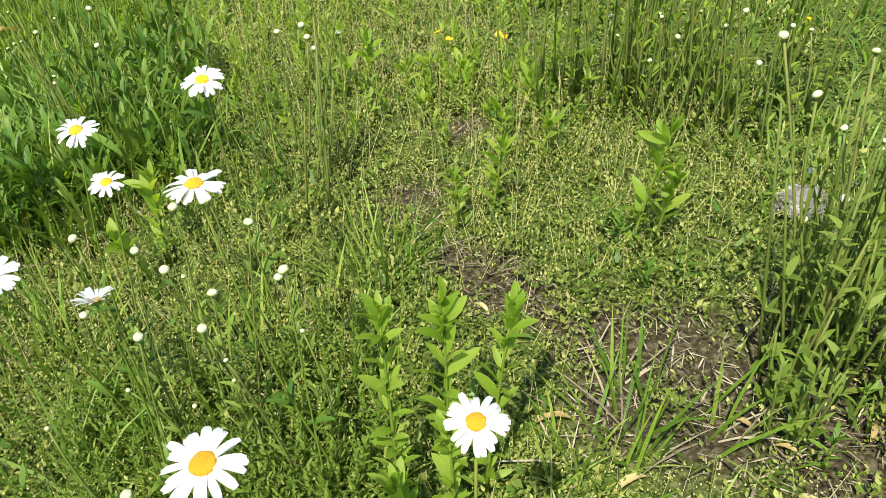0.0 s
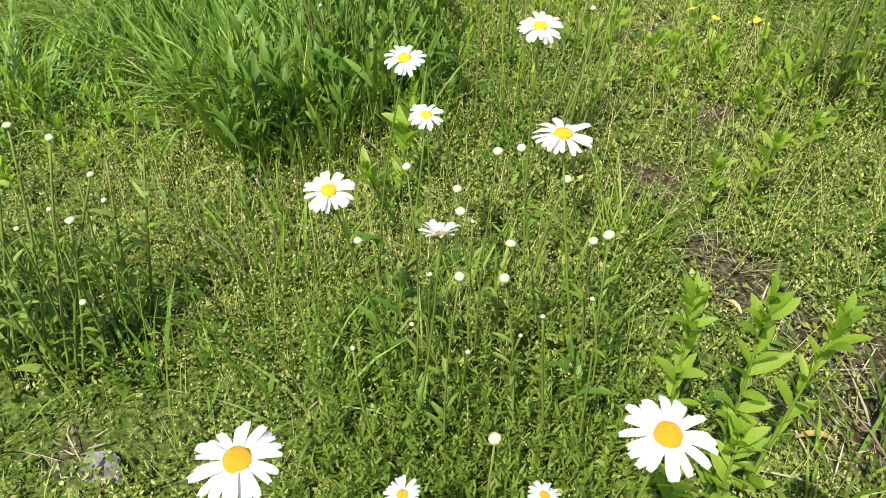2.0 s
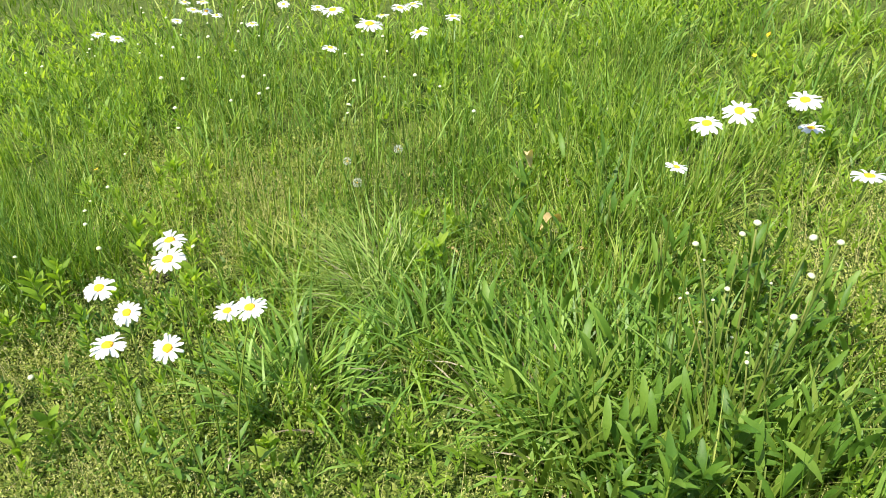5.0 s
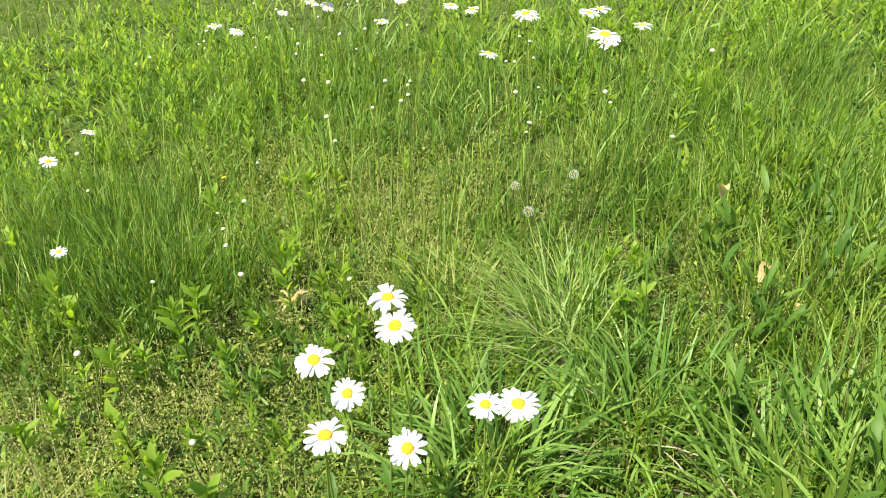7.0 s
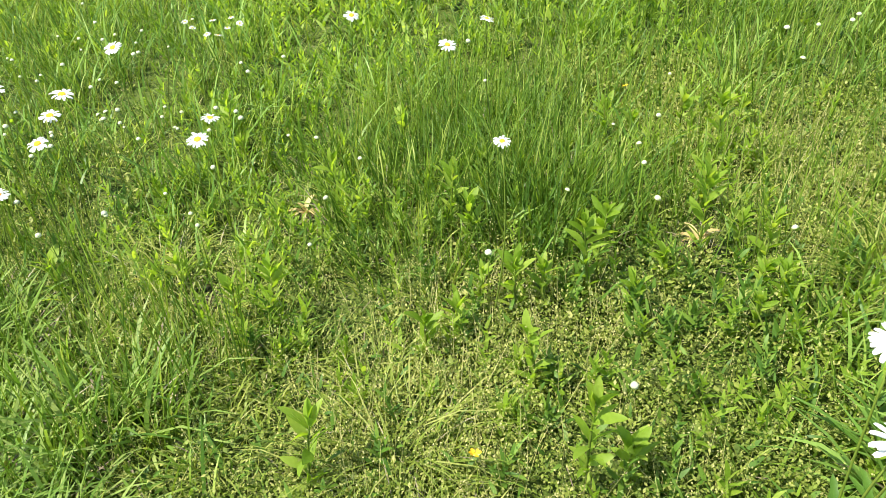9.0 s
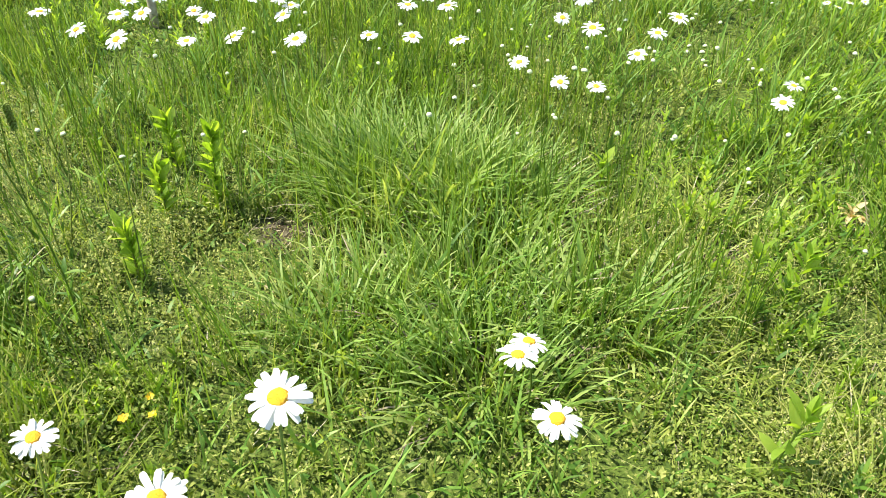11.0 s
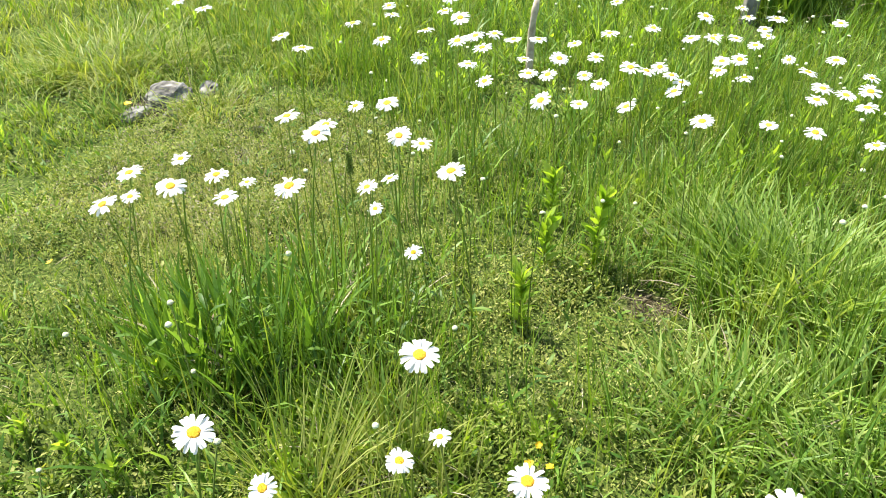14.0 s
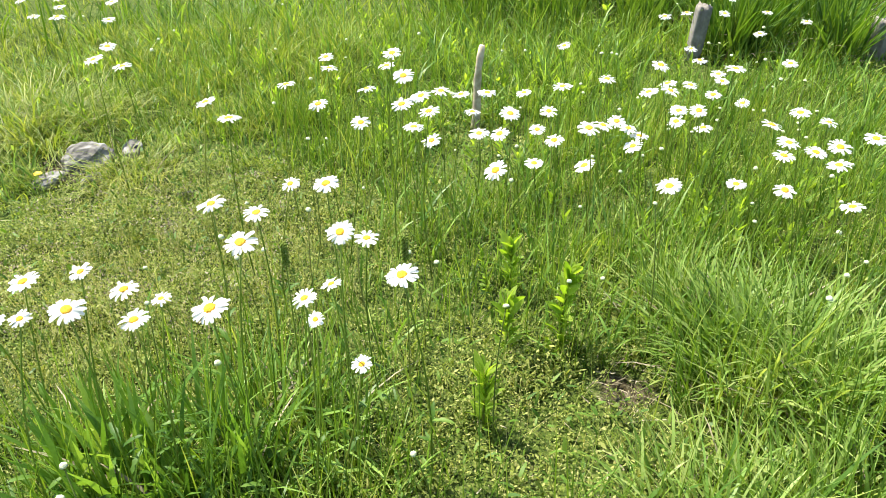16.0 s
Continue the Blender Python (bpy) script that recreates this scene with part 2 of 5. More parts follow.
def tube_mesh(name, points, radii, material, sides=6):
    """A round stalk through the points, closed at its ends."""
    P = np.array(points, float)
    t = np.gradient(P, axis=0)
    t /= np.linalg.norm(t, axis=1)[:, None]
    ref = np.array([1.0, 0.13, 0.0])
    u = np.cross(t, ref)
    u /= np.linalg.norm(u, axis=1)[:, None]
    v = np.cross(t, u)
    a = np.arange(sides) * 2 * np.pi / sides
    ring = P[:, None] + (u[:, None] * np.cos(a)[None, :, None] + v[:, None] * np.sin(a)[None, :, None]) * np.asarray(radii, float)[:, None, None]
    verts = np.concatenate([ring.reshape(-1, 3), P[:1], P[-1:]])
    tris, n = [], len(P)
    for i in range(n - 1):
        for j in range(sides):
            q = (i * sides + j, i * sides + (j + 1) % sides, (i + 1) * sides + (j + 1) % sides, (i + 1) * sides + j)
            tris += [(q[0], q[1], q[2]), (q[0], q[2], q[3])]
    for j in range(sides):
        tris += [(n * sides, (j + 1) % sides, j), (n * sides + 1, (n - 1) * sides + j, (n - 1) * sides + (j + 1) % sides)]
    return np_mesh(name, verts, np.array(tris), material, smooth=True)


def leaf_mesh(name, length, width, material, fold=0.35, curl=0.5, teeth=0.12, rows=8, blunt=0.0):
    """A pointed leaf along +y, folded at its midrib, its tip curling down, with a toothed edge."""
    verts, tris = [], []
    y = z = 0.0
    for i in range(rows + 1):
        s = i / rows
        w = width / 2 * (math.sin(math.pi * min(1, s * 0.9 + 0.06)) ** 0.8 + blunt * s * (1 - s ** 6)) * (1 + (teeth if i % 2 else -teeth))
        if i == rows:
            w = width * 0.02
        if i:
            ang = curl * (0.35 - s)
            y += length / rows * math.cos(ang)
            z += length / rows * math.sin(ang)
        verts += [(-w, y, z + w * fold), (0, y, z), (w, y, z + w * fold)]
        if i:
            a, b = 3 * (i - 1), 3 * i
            for k in (0, 1):
                tris += [(a + k, a + k + 1, b + k + 1), (a + k, b + k + 1, b + k)]
    return np_mesh(name, np.array(verts), np.array(tris), material, smooth=True)


def dome_mesh(name, radius, height, material, rings=5, sides=14, bumps=0.0, under=0.25):
    """A rounded button, flat below."""
    verts, tris = [(0, 0, height)], []
    r = random.Random(3)
    for i in range(1, rings + 1):
        a = i / rings * math.pi / 2
        for j in range(sides):
            k = 1 + r.uniform(-bumps, bumps)
            b = 2 * math.pi * (j + 0.5 * (i % 2)) / sides
            verts.append((radius * math.sin(a) * math.cos(b) * k, radius * math.sin(a) * math.sin(b) * k, height * math.cos(a) * k))
    verts.append((0, 0, -height * under))
    for j in range(sides):
        tris.append((0, 1 + j, 1 + (j + 1) % sides))
        for i in range(rings - 1):
            p, q = 1 + i * sides, 1 + (i + 1) * sides
            tris += [(p + j, q + j, q + (j + 1) % sides), (p + j, q + (j + 1) % sides, p + (j + 1) % sides)]
        p = 1 + (rings - 1) * sides
        tris.append((len(verts) - 1, p + (j + 1) % sides, p + j))
    return np_mesh(name, np.array(verts), np.array(tris), material, smooth=True)


# ---- ground ----
fx, fy = np.arange(-9.5, 3.01, 0.07), np.arange(-5.5, 8.01, 0.07)
far = np.array([0.4, 1.0, 2.0, 4.0, 8.0, 16.0, 40.0, 100.0, 250.0, 600.0])
gx = np.concatenate([fx[0] - far[::-1], fx, fx[-1] + far])
gy = np.concatenate([fy[0] - far[::-1], fy, fy[-1] + far])
X, Y = np.meshgrid(gx, gy)
lumps = 0.006 * np.random.default_rng(5).normal(size=X.shape) * (np.abs(X + 3) < 7)
Zg = ground_z(X, Y) - 0.004 + lumps
idx = np.arange(X.size).reshape(X.shape)
q = np.stack([idx[:-1, :-1], idx[:-1, 1:], idx[1:, 1:], idx[1:, :-1]], -1).reshape(-1, 4)
ground = new("ground", np_mesh("ground", np.stack([X, Y, Zg], -1).reshape(-1, 3), np.concatenate([q[:, [0, 1, 2]], q[:, [0, 2, 3]]]), SOIL, smooth=True))
tagged(ground, "uneven brown soil with moss under a meadow", "ground", kind="structure")

# Bare places, at which the soil and straw show: x, y, radius
BARE = [(0.02, 1.10, 0.07), (0.07, 1.05, 0.05), (-0.04, 1.19, 0.05), (0.26, 0.86, 0.12), (0.34, 0.78, 0.10), (0.17, 0.92, 0.08), (0.40, 0.66, 0.12), (0.22, 0.70, 0.09), (0.12, 0.80, 0.07), (0.46, 0.84, 0.10), (-0.11, 1.41, 0.06), (0.05, 1.62, 0.05), (0.02, 2.02, 0.06), (0.50, 2.98, 0.10), (-3.46, 0.60, 0.06),
        (-3.13, 1.60, 0.05), (-3.17, 1.94, 0.05), (-2.26, 2.28, 0.05), (-4.55, -1.30, 0.12), (-1.08, 0.79, 0.05), (-4.15, -0.76, 0.06)]
worn = np.zeros(X.size)
for bx, by, br in BARE:
    worn = np.maximum(worn, np.exp(-(((X.ravel() - bx) ** 2 + (Y.ravel() - by) ** 2) / (1.3 * br) ** 2)))
ground.data.attributes.new("worn", "FLOAT", "POINT").data.foreach_set("value", worn.astype(np.float32))
# Places where the grass grows thick: x, y, radius, share
THICK = [(-0.85, 1.85, 0.36, 1.0), (-1.55, 2.25, 0.5, 0.8), (-2.8, 2.6, 0.55, 0.9), (-2.3, 3.4, 0.7, 0.8), (-3.1, 1.0, 0.4, 0.7), (-3.6, 2.3, 0.6, 0.9),
         (-4.3, 0.6, 0.7, 0.8), (-5.6, 1.0, 1.3, 1.0), (-6.6, -0.5, 1.3, 1.0), (-3.08, -0.2, 0.36, 0.75), (-1.3, 3.2, 0.7, 0.9), (-0.5, 3.3, 0.7, 0.7),
         (-4.9, -1.7, 0.4, 0.9), (-3.0, 4.2, 1.2, 0.8), (-1.0, 5.0, 1.4, 0.8), (-5.0, 2.6, 1.2, 0.8)]
# Trodden places where the low ground cover rules
LOW = [(0.1, 1.3, 0.75), (-0.2, 2.2, 0.55), (-0.45, 0.8, 0.45), (-1.25, 1.35, 0.3), (-2.1, 2.9, 0.45), (-2.4, 1.6, 0.4), (-3.95, -0.65, 0.55), (-3.3, 0.35, 0.35), (0.4, 0.3, 0.8), (-0.75, 1.15, 0.3), (-2.45, 2.85, 0.35), (-2.75, 3.15, 0.3), (-2.2, 2.55, 0.25), (-1.2, 2.6, 0.3), (-3.55, -0.55, 0.4)]


def share(x, y, spots):
    s = np.zeros_like(x)
    for spot in spots:
        s = np.maximum(s, np.exp(-(((x - spot[0]) ** 2 + (y - spot[1]) ** 2) / spot[2] ** 2) ** 1.5) * (spot[3] if len(spot) > 3 else 1.0))
    return s


def scatter(n, x0, x1, y0, y1):
    return rng.uniform(x0, x1, n), rng.uniform(y0, y1, n)


def strip(x, y):
    """1 along the bend that one walks beside, falling off away from it."""
    d = np.minimum(np.hypot(x + 0.4, np.maximum(np.abs(y - 1.3) - 0.5, 0)), np.hypot(np.maximum(np.abs(x + 2.0) - 0.9, 0), y - 1.9))
    d = np.minimum(d, np.hypot(np.maximum(np.abs(x + 3.4) - 0.8, 0), np.maximum(np.abs(y - 0.1) - 0.6, 0)))
    return np.clip(1.45 - d / 1.1, 0.0, 1.0)


# Places where the grass stays short
OPENED = [(-5.9, 1.25, 0.32), (-6.05, 2.15, 0.3), (-4.6, 0.18, 0.16), (-4.8, 0.17, 0.18), (-5.0, 0.15, 0.2), (-4.1, -0.85, 0.6)]


def grow_grass(name, n, box, tall, wide, material, label, bend, low=0.25, keep_all=False, shy=0.45):
    x, y = scatter(n, *box)
    if not keep_all:
        want = np.clip(0.30 + 0.55 * patches(x, y) + 0.8 * share(x, y, THICK) - shy * share(x, y, LOW) - share(x, y, BARE), 0.02, 1)
        want *= 0.22 + 1.25 * clump(x, y)
        want *= 0.55 + 0.45 * np.clip(strip(x, y) + 0.25, 0, 1)
        k = rng.random(n) < want
        x, y = x[k], y[k]
    else:
        k = (x < -6.5) | (y > 4.3) | (y < -2.0) | (x > 1.4)
        x, y = x[k], y[k]
    lush = np.clip(share(x, y, THICK) + 0.35 * patches(x, y, 2.0), 0, 1)
    L = rng.uniform(0.4, 1.3, len(x)) * tall * (0.55 + 0.6 * lush + 0.3 * np.clip((-x - 4.9) / 1.5, 0, 1))
    L *= 0.55 + 0.75 * clump(x, y)
    L *= 1 - 0.7 * share(x, y, OPENED)
    W = rng.uniform(0.7, 1.3, len(x)) * wide * (1 + 0.2 * np.clip((np.hypot(x + 1.6, y - 0.8) - 2.2) / 2, 0, 1))
    flow = 0.9 * np.sin(1.3 * x + 0.9 * y) + 0.8 * np.sin(2.9 * y - 1.7 * x)
    az = flow + rng.normal(0, 2.0, len(x))
    root = np.stack([x, y, ground_z(x, y) - 0.006], 1)
    V, T = blade_arrays(root, L, W, az, np.abs(rng.normal(low, 0.2, len(x))), np.abs(rng.normal(bend, 0.45, len(x))))
    return stuff(name, np_mesh(name, V, T, material), label, "grass")


grow_grass("meadow_grass", 125000, (-6.9, 1.6, -2.2, 4.6), 0.125, 0.0042, GRASS, "thin green meadow grass growing over the slope", 0.8, shy=0.7)
grow_grass("broad_grass", 36000, (-6.9, 1.4, -2.2, 4.8), 0.17, 0.0068, LUSH, "broader fresh green grass blades among the meadow", 0.9, shy=0.75)
grow_grass("pale_grass", 84000, (-6.9, 1.4, -2.2, 4.6), 0.09, 0.0026, FINE, "short pale yellow-green grass between the weeds", 0.9, low=0.5, shy=-0.15)
grow_grass("dry_grass", 30000, (-6.6, -3.7, -3.0, -0.5), 0.15, 0.0042, FINE, "pale half-dry grass round the stones", 0.9, low=0.4, shy=-0.3)
grow_grass("distant_grass", 37000, (-12.0, 4.0, -6.0, 10.0), 0.24, 0.0085, GRASS, "tall green grass farther off in the meadow", 0.7, keep_all=True)


def upright_grass(n, box):
    x, y = scatter(n, *box)
    k = rng.random(n) < 0.25 + 0.75 * patches(x, y, 6.0) - share(x, y, BARE) - 0.5 * share(x, y, LOW) - share(x, y, OPENED)
    x, y = x[k], y[k]
    root = np.stack([x, y, ground_z(x, y) - 0.006], 1)
    return blade_arrays(root, rng.uniform(0.16, 0.36, len(x)), rng.uniform(0.0016, 0.0034, len(x)), rng.uniform(0, 6.28, len(x)), np.abs(rng.normal(0.1, 0.09, len(x))), np.abs(rng.normal(0.2, 0.25, len(x))))


pieces = [upright_grass(7000, (-5.0, -2.8, -0.6, 1.5)), upright_grass(6000, (-3.4, -0.8, 2.2, 4.2)), upright_grass(5000, (-6.9, -4.6, -1.4, 2.8)), upright_grass(900, (-1.3, -0.2, 0.8, 2.2))]
offs = np.cumsum([0] + [len(p[0]) for p in pieces])
stuff("upright_grass", np_mesh("upright_grass", np.concatenate([p[0] for p in pieces]), np.concatenate([p[1] + o for p, o in zip(pieces, offs)]), GRASS),
      "tall thin upright grass stalks standing among the daisies", "grass")


# Low ground cover: very small leaves on short sprigs
def ground_cover(name, n, box, size, label, dense=1.0, material=None):
    x, y = scatter(n, *box)
    keep = rng.random(n) < np.clip(0.30 + 0.5 * patches(x, y, 4.0) + 0.6 * share(x, y, LOW) - 0.93 * share(x, y, BARE) - 0.35 * share(x, y, THICK), 0.03, 1) * (strip(x, y) * (0.55 + 0.8 * clump(x, y)) if dense else 1.0)
    x, y = x[keep], y[keep]
    m = len(x)
    reps = 15
    cx, cy = np.repeat(x, reps), np.repeat(y, reps)
    hill = np.repeat(0.018 + 0.065 * clump(x, y) * rng.uniform(0.3, 1.0, m), reps)
    k = len(cx)
    px, py = cx + rng.normal(0, 0.015, k), cy + rng.normal(0, 0.015, k)
    c = np.stack([px, py, ground_z(px, py) + hill * rng.random(k) + 0.002], 1)
    nz = rng.uniform(0.55, 1.0, k)
    a = rng.uniform(0, 2 * np.pi, k)
    nrm = np.stack([np.sqrt(1 - nz ** 2) * np.cos(a), np.sqrt(1 - nz ** 2) * np.sin(a), nz], 1)
    u = np.cross(nrm, np.stack([np.cos(a + 1.9), np.sin(a + 1.9), 0 * a], 1))
    u /= np.linalg.norm(u, axis=1)[:, None] + 1e-9
    v = np.cross(nrm, u)
    s = (rng.uniform(0.6, 1.4, k) * size)[:, None]
    V = np.stack([c - u * s, c - v * s * 0.55, c + u * s, c + v * s * 0.55], 1).reshape(-1, 3)
    one = np.array([[0, 1, 2], [0, 2, 3]])
    T = (one[None] + 4 * np.arange(k)[:, None, None]).reshape(-1, 3)
    return stuff(name, np_mesh(name, V, T, material or CARPET), label, "ground cover")


ground_cover("ground_cover_weeds", 61000, (-4.5, 1.1, -1.2, 3.4), 0.0041, "mat of tiny-leaved yellow-green weeds covering the soil")
ground_cover("coarse_ground_cover", 9000, (-7.5, 2.2, -2.8, 6.0), 0.0080, "low green weeds between the grass", dense=0)

ground_cover("pale_ground_cover", 2000, (-3.1, -1.9, 2.6, 3.4), 0.0058, "pale yellow-green low weeds in a sunny gap", 0, FINE)
ground_cover("pale_ground_cover", 1600, (-2.6, -1.6, 1.15, 2.1), 0.0040, "pale yellow-green low weeds around daisy stems", 0, FINE)
ground_cover("pale_ground_cover", 800, (-3.0, -2.45, -0.12, 0.40), 0.0044, "pale yellow-green low weeds under near daisies", 0, FINE)
ground_cover("dry_ground_cover", 2200, (-4.6, -3.4, -1.3, -0.2), 0.0046, "pale yellow-green low weeds near the stones", 0, FINE)
ground_cover("brown_ground_cover", 420, (-4.6, -3.5, -1.25, -0.3), 0.0042, "withered brown low weeds near the stones", 0, DRY)

# Where they stand thickest
SEEDED = [(-0.95, 1.25, 0.3), (-0.55, 1.25, 0.25), (0.15, 1.35, 0.3), (-2.0, 1.25, 0.4), (-2.5, 1.6, 0.35), (-3.0, 1.45, 0.3), (-3.6, -0.5, 0.4), (-2.1, 2.75, 0.35), (-0.1, 1.95, 0.55), (0.35, 1.4, 0.35), (-0.75, 1.42, 0.22), (-1.1, 1.35, 0.25), (-0.3, 2.6, 0.4)]
# Thin seeding stalks that stand out of the ground cover, hung with tiny pale pods
x, y = scatter(60000, -4.6, 1.1, -1.2, 3.4)
k = rng.random(len(x)) < np.clip(0.12 + 0.5 * patches(x, y, 3.0) ** 2 + 0.5 * share(x, y, LOW) + 0.9 * share(x, y, SEEDED) - share(x, y, BARE), 0.0, 1.5) * strip(x, y) * 0.55
x, y = x[k], y[k]
tall, az, lean = rng.uniform(0.04, 0.125, len(x)) * (1 + 0.5 * share(x, y, SEEDED)), rng.uniform(0, 6.28, len(x)), np.abs(rng.normal(0.35, 0.3, len(x)))
root = np.stack([x, y, ground_z(x, y)], 1)
V, T = blade_arrays(root, tall, np.full(len(x), 0.0011), az, lean, 0 * x)
f = rng.uniform(0.35, 1.0, (len(x), 7))
way = np.stack([np.cos(az) * np.sin(lean), np.sin(az) * np.sin(lean), np.cos(lean)], 1)
c = (root[:, None] + way[:, None] * (f * tall[:, None])[..., None]).reshape(-1, 3) + rng.normal(0, 0.0045, (len(x) * 7, 3))
u = rng.normal(size=c.shape)
u /= np.linalg.norm(u, axis=1)[:, None]
v = np.cross(u, rng.normal(size=c.shape))
v /= np.linalg.norm(v, axis=1)[:, None]
pod = np.stack([c - u * 0.0021, c - v * 0.0014, c + u * 0.0021, c + v * 0.0014], 1).reshape(-1, 3)
pod_tris = (np.array([[0, 1, 2], [0, 2, 3]])[None] + 4 * np.arange(len(c))[:, None, None]).reshape(-1, 3)
stuff("seeding_weeds", np_mesh("seeding_weeds", np.concatenate([V, pod]), np.concatenate([T, pod_tris + len(V)]), SEEDS), "thin seeding weeds with tiny pale pods over the ground cover", "weeds")

# Broader small leaves strewn through the turf
x, y = scatter(40000, -6.4, 1.2, -1.8, 4.0)
k = rng.random(len(x)) < np.clip(0.25 + 0.8 * patches(x, y, 5.0) - share(x, y, BARE), 0, 1) * (0.5 + 0.5 * strip(x, y))
x, y = x[k], y[k]
root = np.stack([x, y, ground_z(x, y) + rng.uniform(0.0, 0.06, len(x))], 1)
V, T = blade_arrays(root, rng.uniform(0.014, 0.038, len(x)), rng.uniform(0.005, 0.010, len(x)), rng.uniform(0, 6.28, len(x)), rng.uniform(0.3, 1.2, len(x)), rng.uniform(0.1, 0.9, len(x)))
stuff("turf_leaves", np_mesh("turf_leaves", V, T, DAISY_LEAF), "small broad green leaves strewn through the turf", "weeds")

# Small leafy shoots by the thousand: short leaves climbing round an unseen stalk
def shoot_cover(name, n, box, tall, leaf, material, label, per=13, need=0.0, seed=0.0):
    x, y = scatter(n, *box)
    k = rng.random(n) < np.clip(1.7 * patches(x, y, 7.0 + seed) - 0.35 - need - share(x, y, BARE) - 0.4 * share(x, y, OPENED), 0, 1) * (0.35 + 0.9 * clump(x, y))
    x, y = x[k], y[k]
    m = len(x)
    H = np.repeat(rng.uniform(0.45, 1.15, m) * tall, per)
    f = np.tile((np.arange(per) + 0.5) / per, m)
    lx, ly = np.repeat(rng.normal(0, 0.10, m), per), np.repeat(rng.normal(0, 0.10, m), per)
    cx, cy = np.repeat(x, per), np.repeat(y, per)
    root = np.stack([cx + lx * H * f, cy + ly * H * f, ground_z(cx, cy) + H * f * 0.85], 1)
    az = np.tile(2.4 * np.arange(per), m) + np.repeat(rng.uniform(0, 6.28, m), per) + rng.normal(0, 0.3, m * per)
    L = leaf * rng.uniform(0.7, 1.3, m * per) * (1.15 - 0.45 * f)
    V, T = blade_arrays(root, L, L * rng.uniform(0.20, 0.30, m * per), az, np.abs(rng.normal(0.75, 0.2, m * per)) * (1.15 - 0.7 * f), rng.uniform(0.1, 0.7, m * per))
    return stuff(name, np_mesh(name, V, T, material), label, "weeds")


shoot_cover("small_shoots", 2600, (-4.0, 1.0, 1.5, 3.2), 0.13, 0.034, WEED, "small light green leafy shoots between the grass")
shoot_cover("small_shoots", 2600, (-5.2, 0.9, 3.0, 5.4), 0.19, 0.055, WEED, "light green leafy shoots in the far grass", per=10)
shoot_cover("small_shoots", 1800, (-6.9, -4.0, -1.8, 3.0), 0.16, 0.048, WEED, "light green leafy shoots among distant daisies", per=10, need=0.1)
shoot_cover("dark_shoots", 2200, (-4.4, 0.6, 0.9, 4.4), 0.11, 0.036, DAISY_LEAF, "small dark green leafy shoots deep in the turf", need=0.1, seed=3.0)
shoot_cover("low_shoots", 1600, (-4.3, -2.6, -0.9, 1.2), 0.06, 0.026, CARPET, "low green leafy shoots by the daisies", per=10, seed=5.0)

shoot_cover("low_shoots", 420, (-3.0, -2.45, -0.14, 0.40), 0.07, 0.030, WEED, "low bright green leafy shoots under near daisies", per=9, need=-0.5)
shoot_cover("daisy_foliage", 900, (-0.72, -0.22, 0.50, 1.05), 0.15, 0.020, MID_LEAF, "fine dark leafy shoots around daisy stems", per=16, need=-0.5)

# Straw and dead stalks lying on the bare soil
sx, sy = scatter(150000, -5.2, 1.0, -1.6, 3.4)
k = rng.random(len(sx)) < 0.03 + 0.7 * share(sx, sy, [(b[0], b[1], b[2] * 1.35, 1.0) for b in BARE] + [(-4.1, -0.85, 0.55, 0.3), (-4.7, -1.4, 0.4, 0.2), (-0.1, 2.2, 0.4, 0.12)])
sx, sy = sx[k], sy[k]
V, T = blade_arrays(np.stack([sx, sy, ground_z(sx, sy) + rng.uniform(0.0, 0.018, len(sx))], 1), rng.uniform(0.008, 0.036, len(sx)) * np.where(rng.random(len(sx)) < 0.12, 2.4, 1.0), rng.uniform(0.0010, 0.0034, len(sx)),
                    rng.uniform(0, 6.28, len(sx)), rng.uniform(1.35, 1.6, len(sx)), rng.uniform(-0.1, 0.25, len(sx)))
stuff("straw", np_mesh("straw", V, T, DRY), "dead brown straw lying on the bare soil", "straw")


# ---- grass tufts ----
def grass_tuft(x, y, radius, count, tall, wide, material, label, lean=0.25, bend=0.8, toward=None):
    a, r = rng.uniform(0, 6.28, count), radius * np.sqrt(rng.random(count))
    px, py = x + r * np.cos(a), y + r * np.sin(a)
    root = np.stack([px - x, py - y, ground_z(px, py) - ground_z(x, y) - 0.008], 1)
    az = a + rng.normal(0, 0.7, count) if toward is None else rng.normal(toward, 1.3, count)
    V, T = blade_arrays(root, rng.uniform(0.55, 1.15, count) * tall, rng.uniform(0.7, 1.25, count) * wide, az,
                        np.abs(rng.normal(lean, 0.18, count)) * (0.4 + r / radius), np.abs(rng.normal(bend, 0.35, count)))
    ob = thing("grass_tuft", x, y, label, "grass tuft", "grass tufts")
    tagged(part("foliage", np_mesh("foliage", V, T, material), ob), kind="stuff")
    k = rng.permutation(count)[: max(8, count // 9)]
    V, T = blade_arrays(root[k] * (1.1, 1.1, 1), rng.uniform(0.4, 0.9, len(k)) * tall, np.full(len(k), wide * 0.7), az[k] + rng.normal(0, 0.5, len(k)), rng.uniform(0.5, 1.2, len(k)), rng.uniform(0.3, 1.0, len(k)))
    tagged(part("dead_foliage", np_mesh("dead_foliage", V, T, DRY), ob, label="straw-coloured dead blades"), kind="stuff")
    return ob


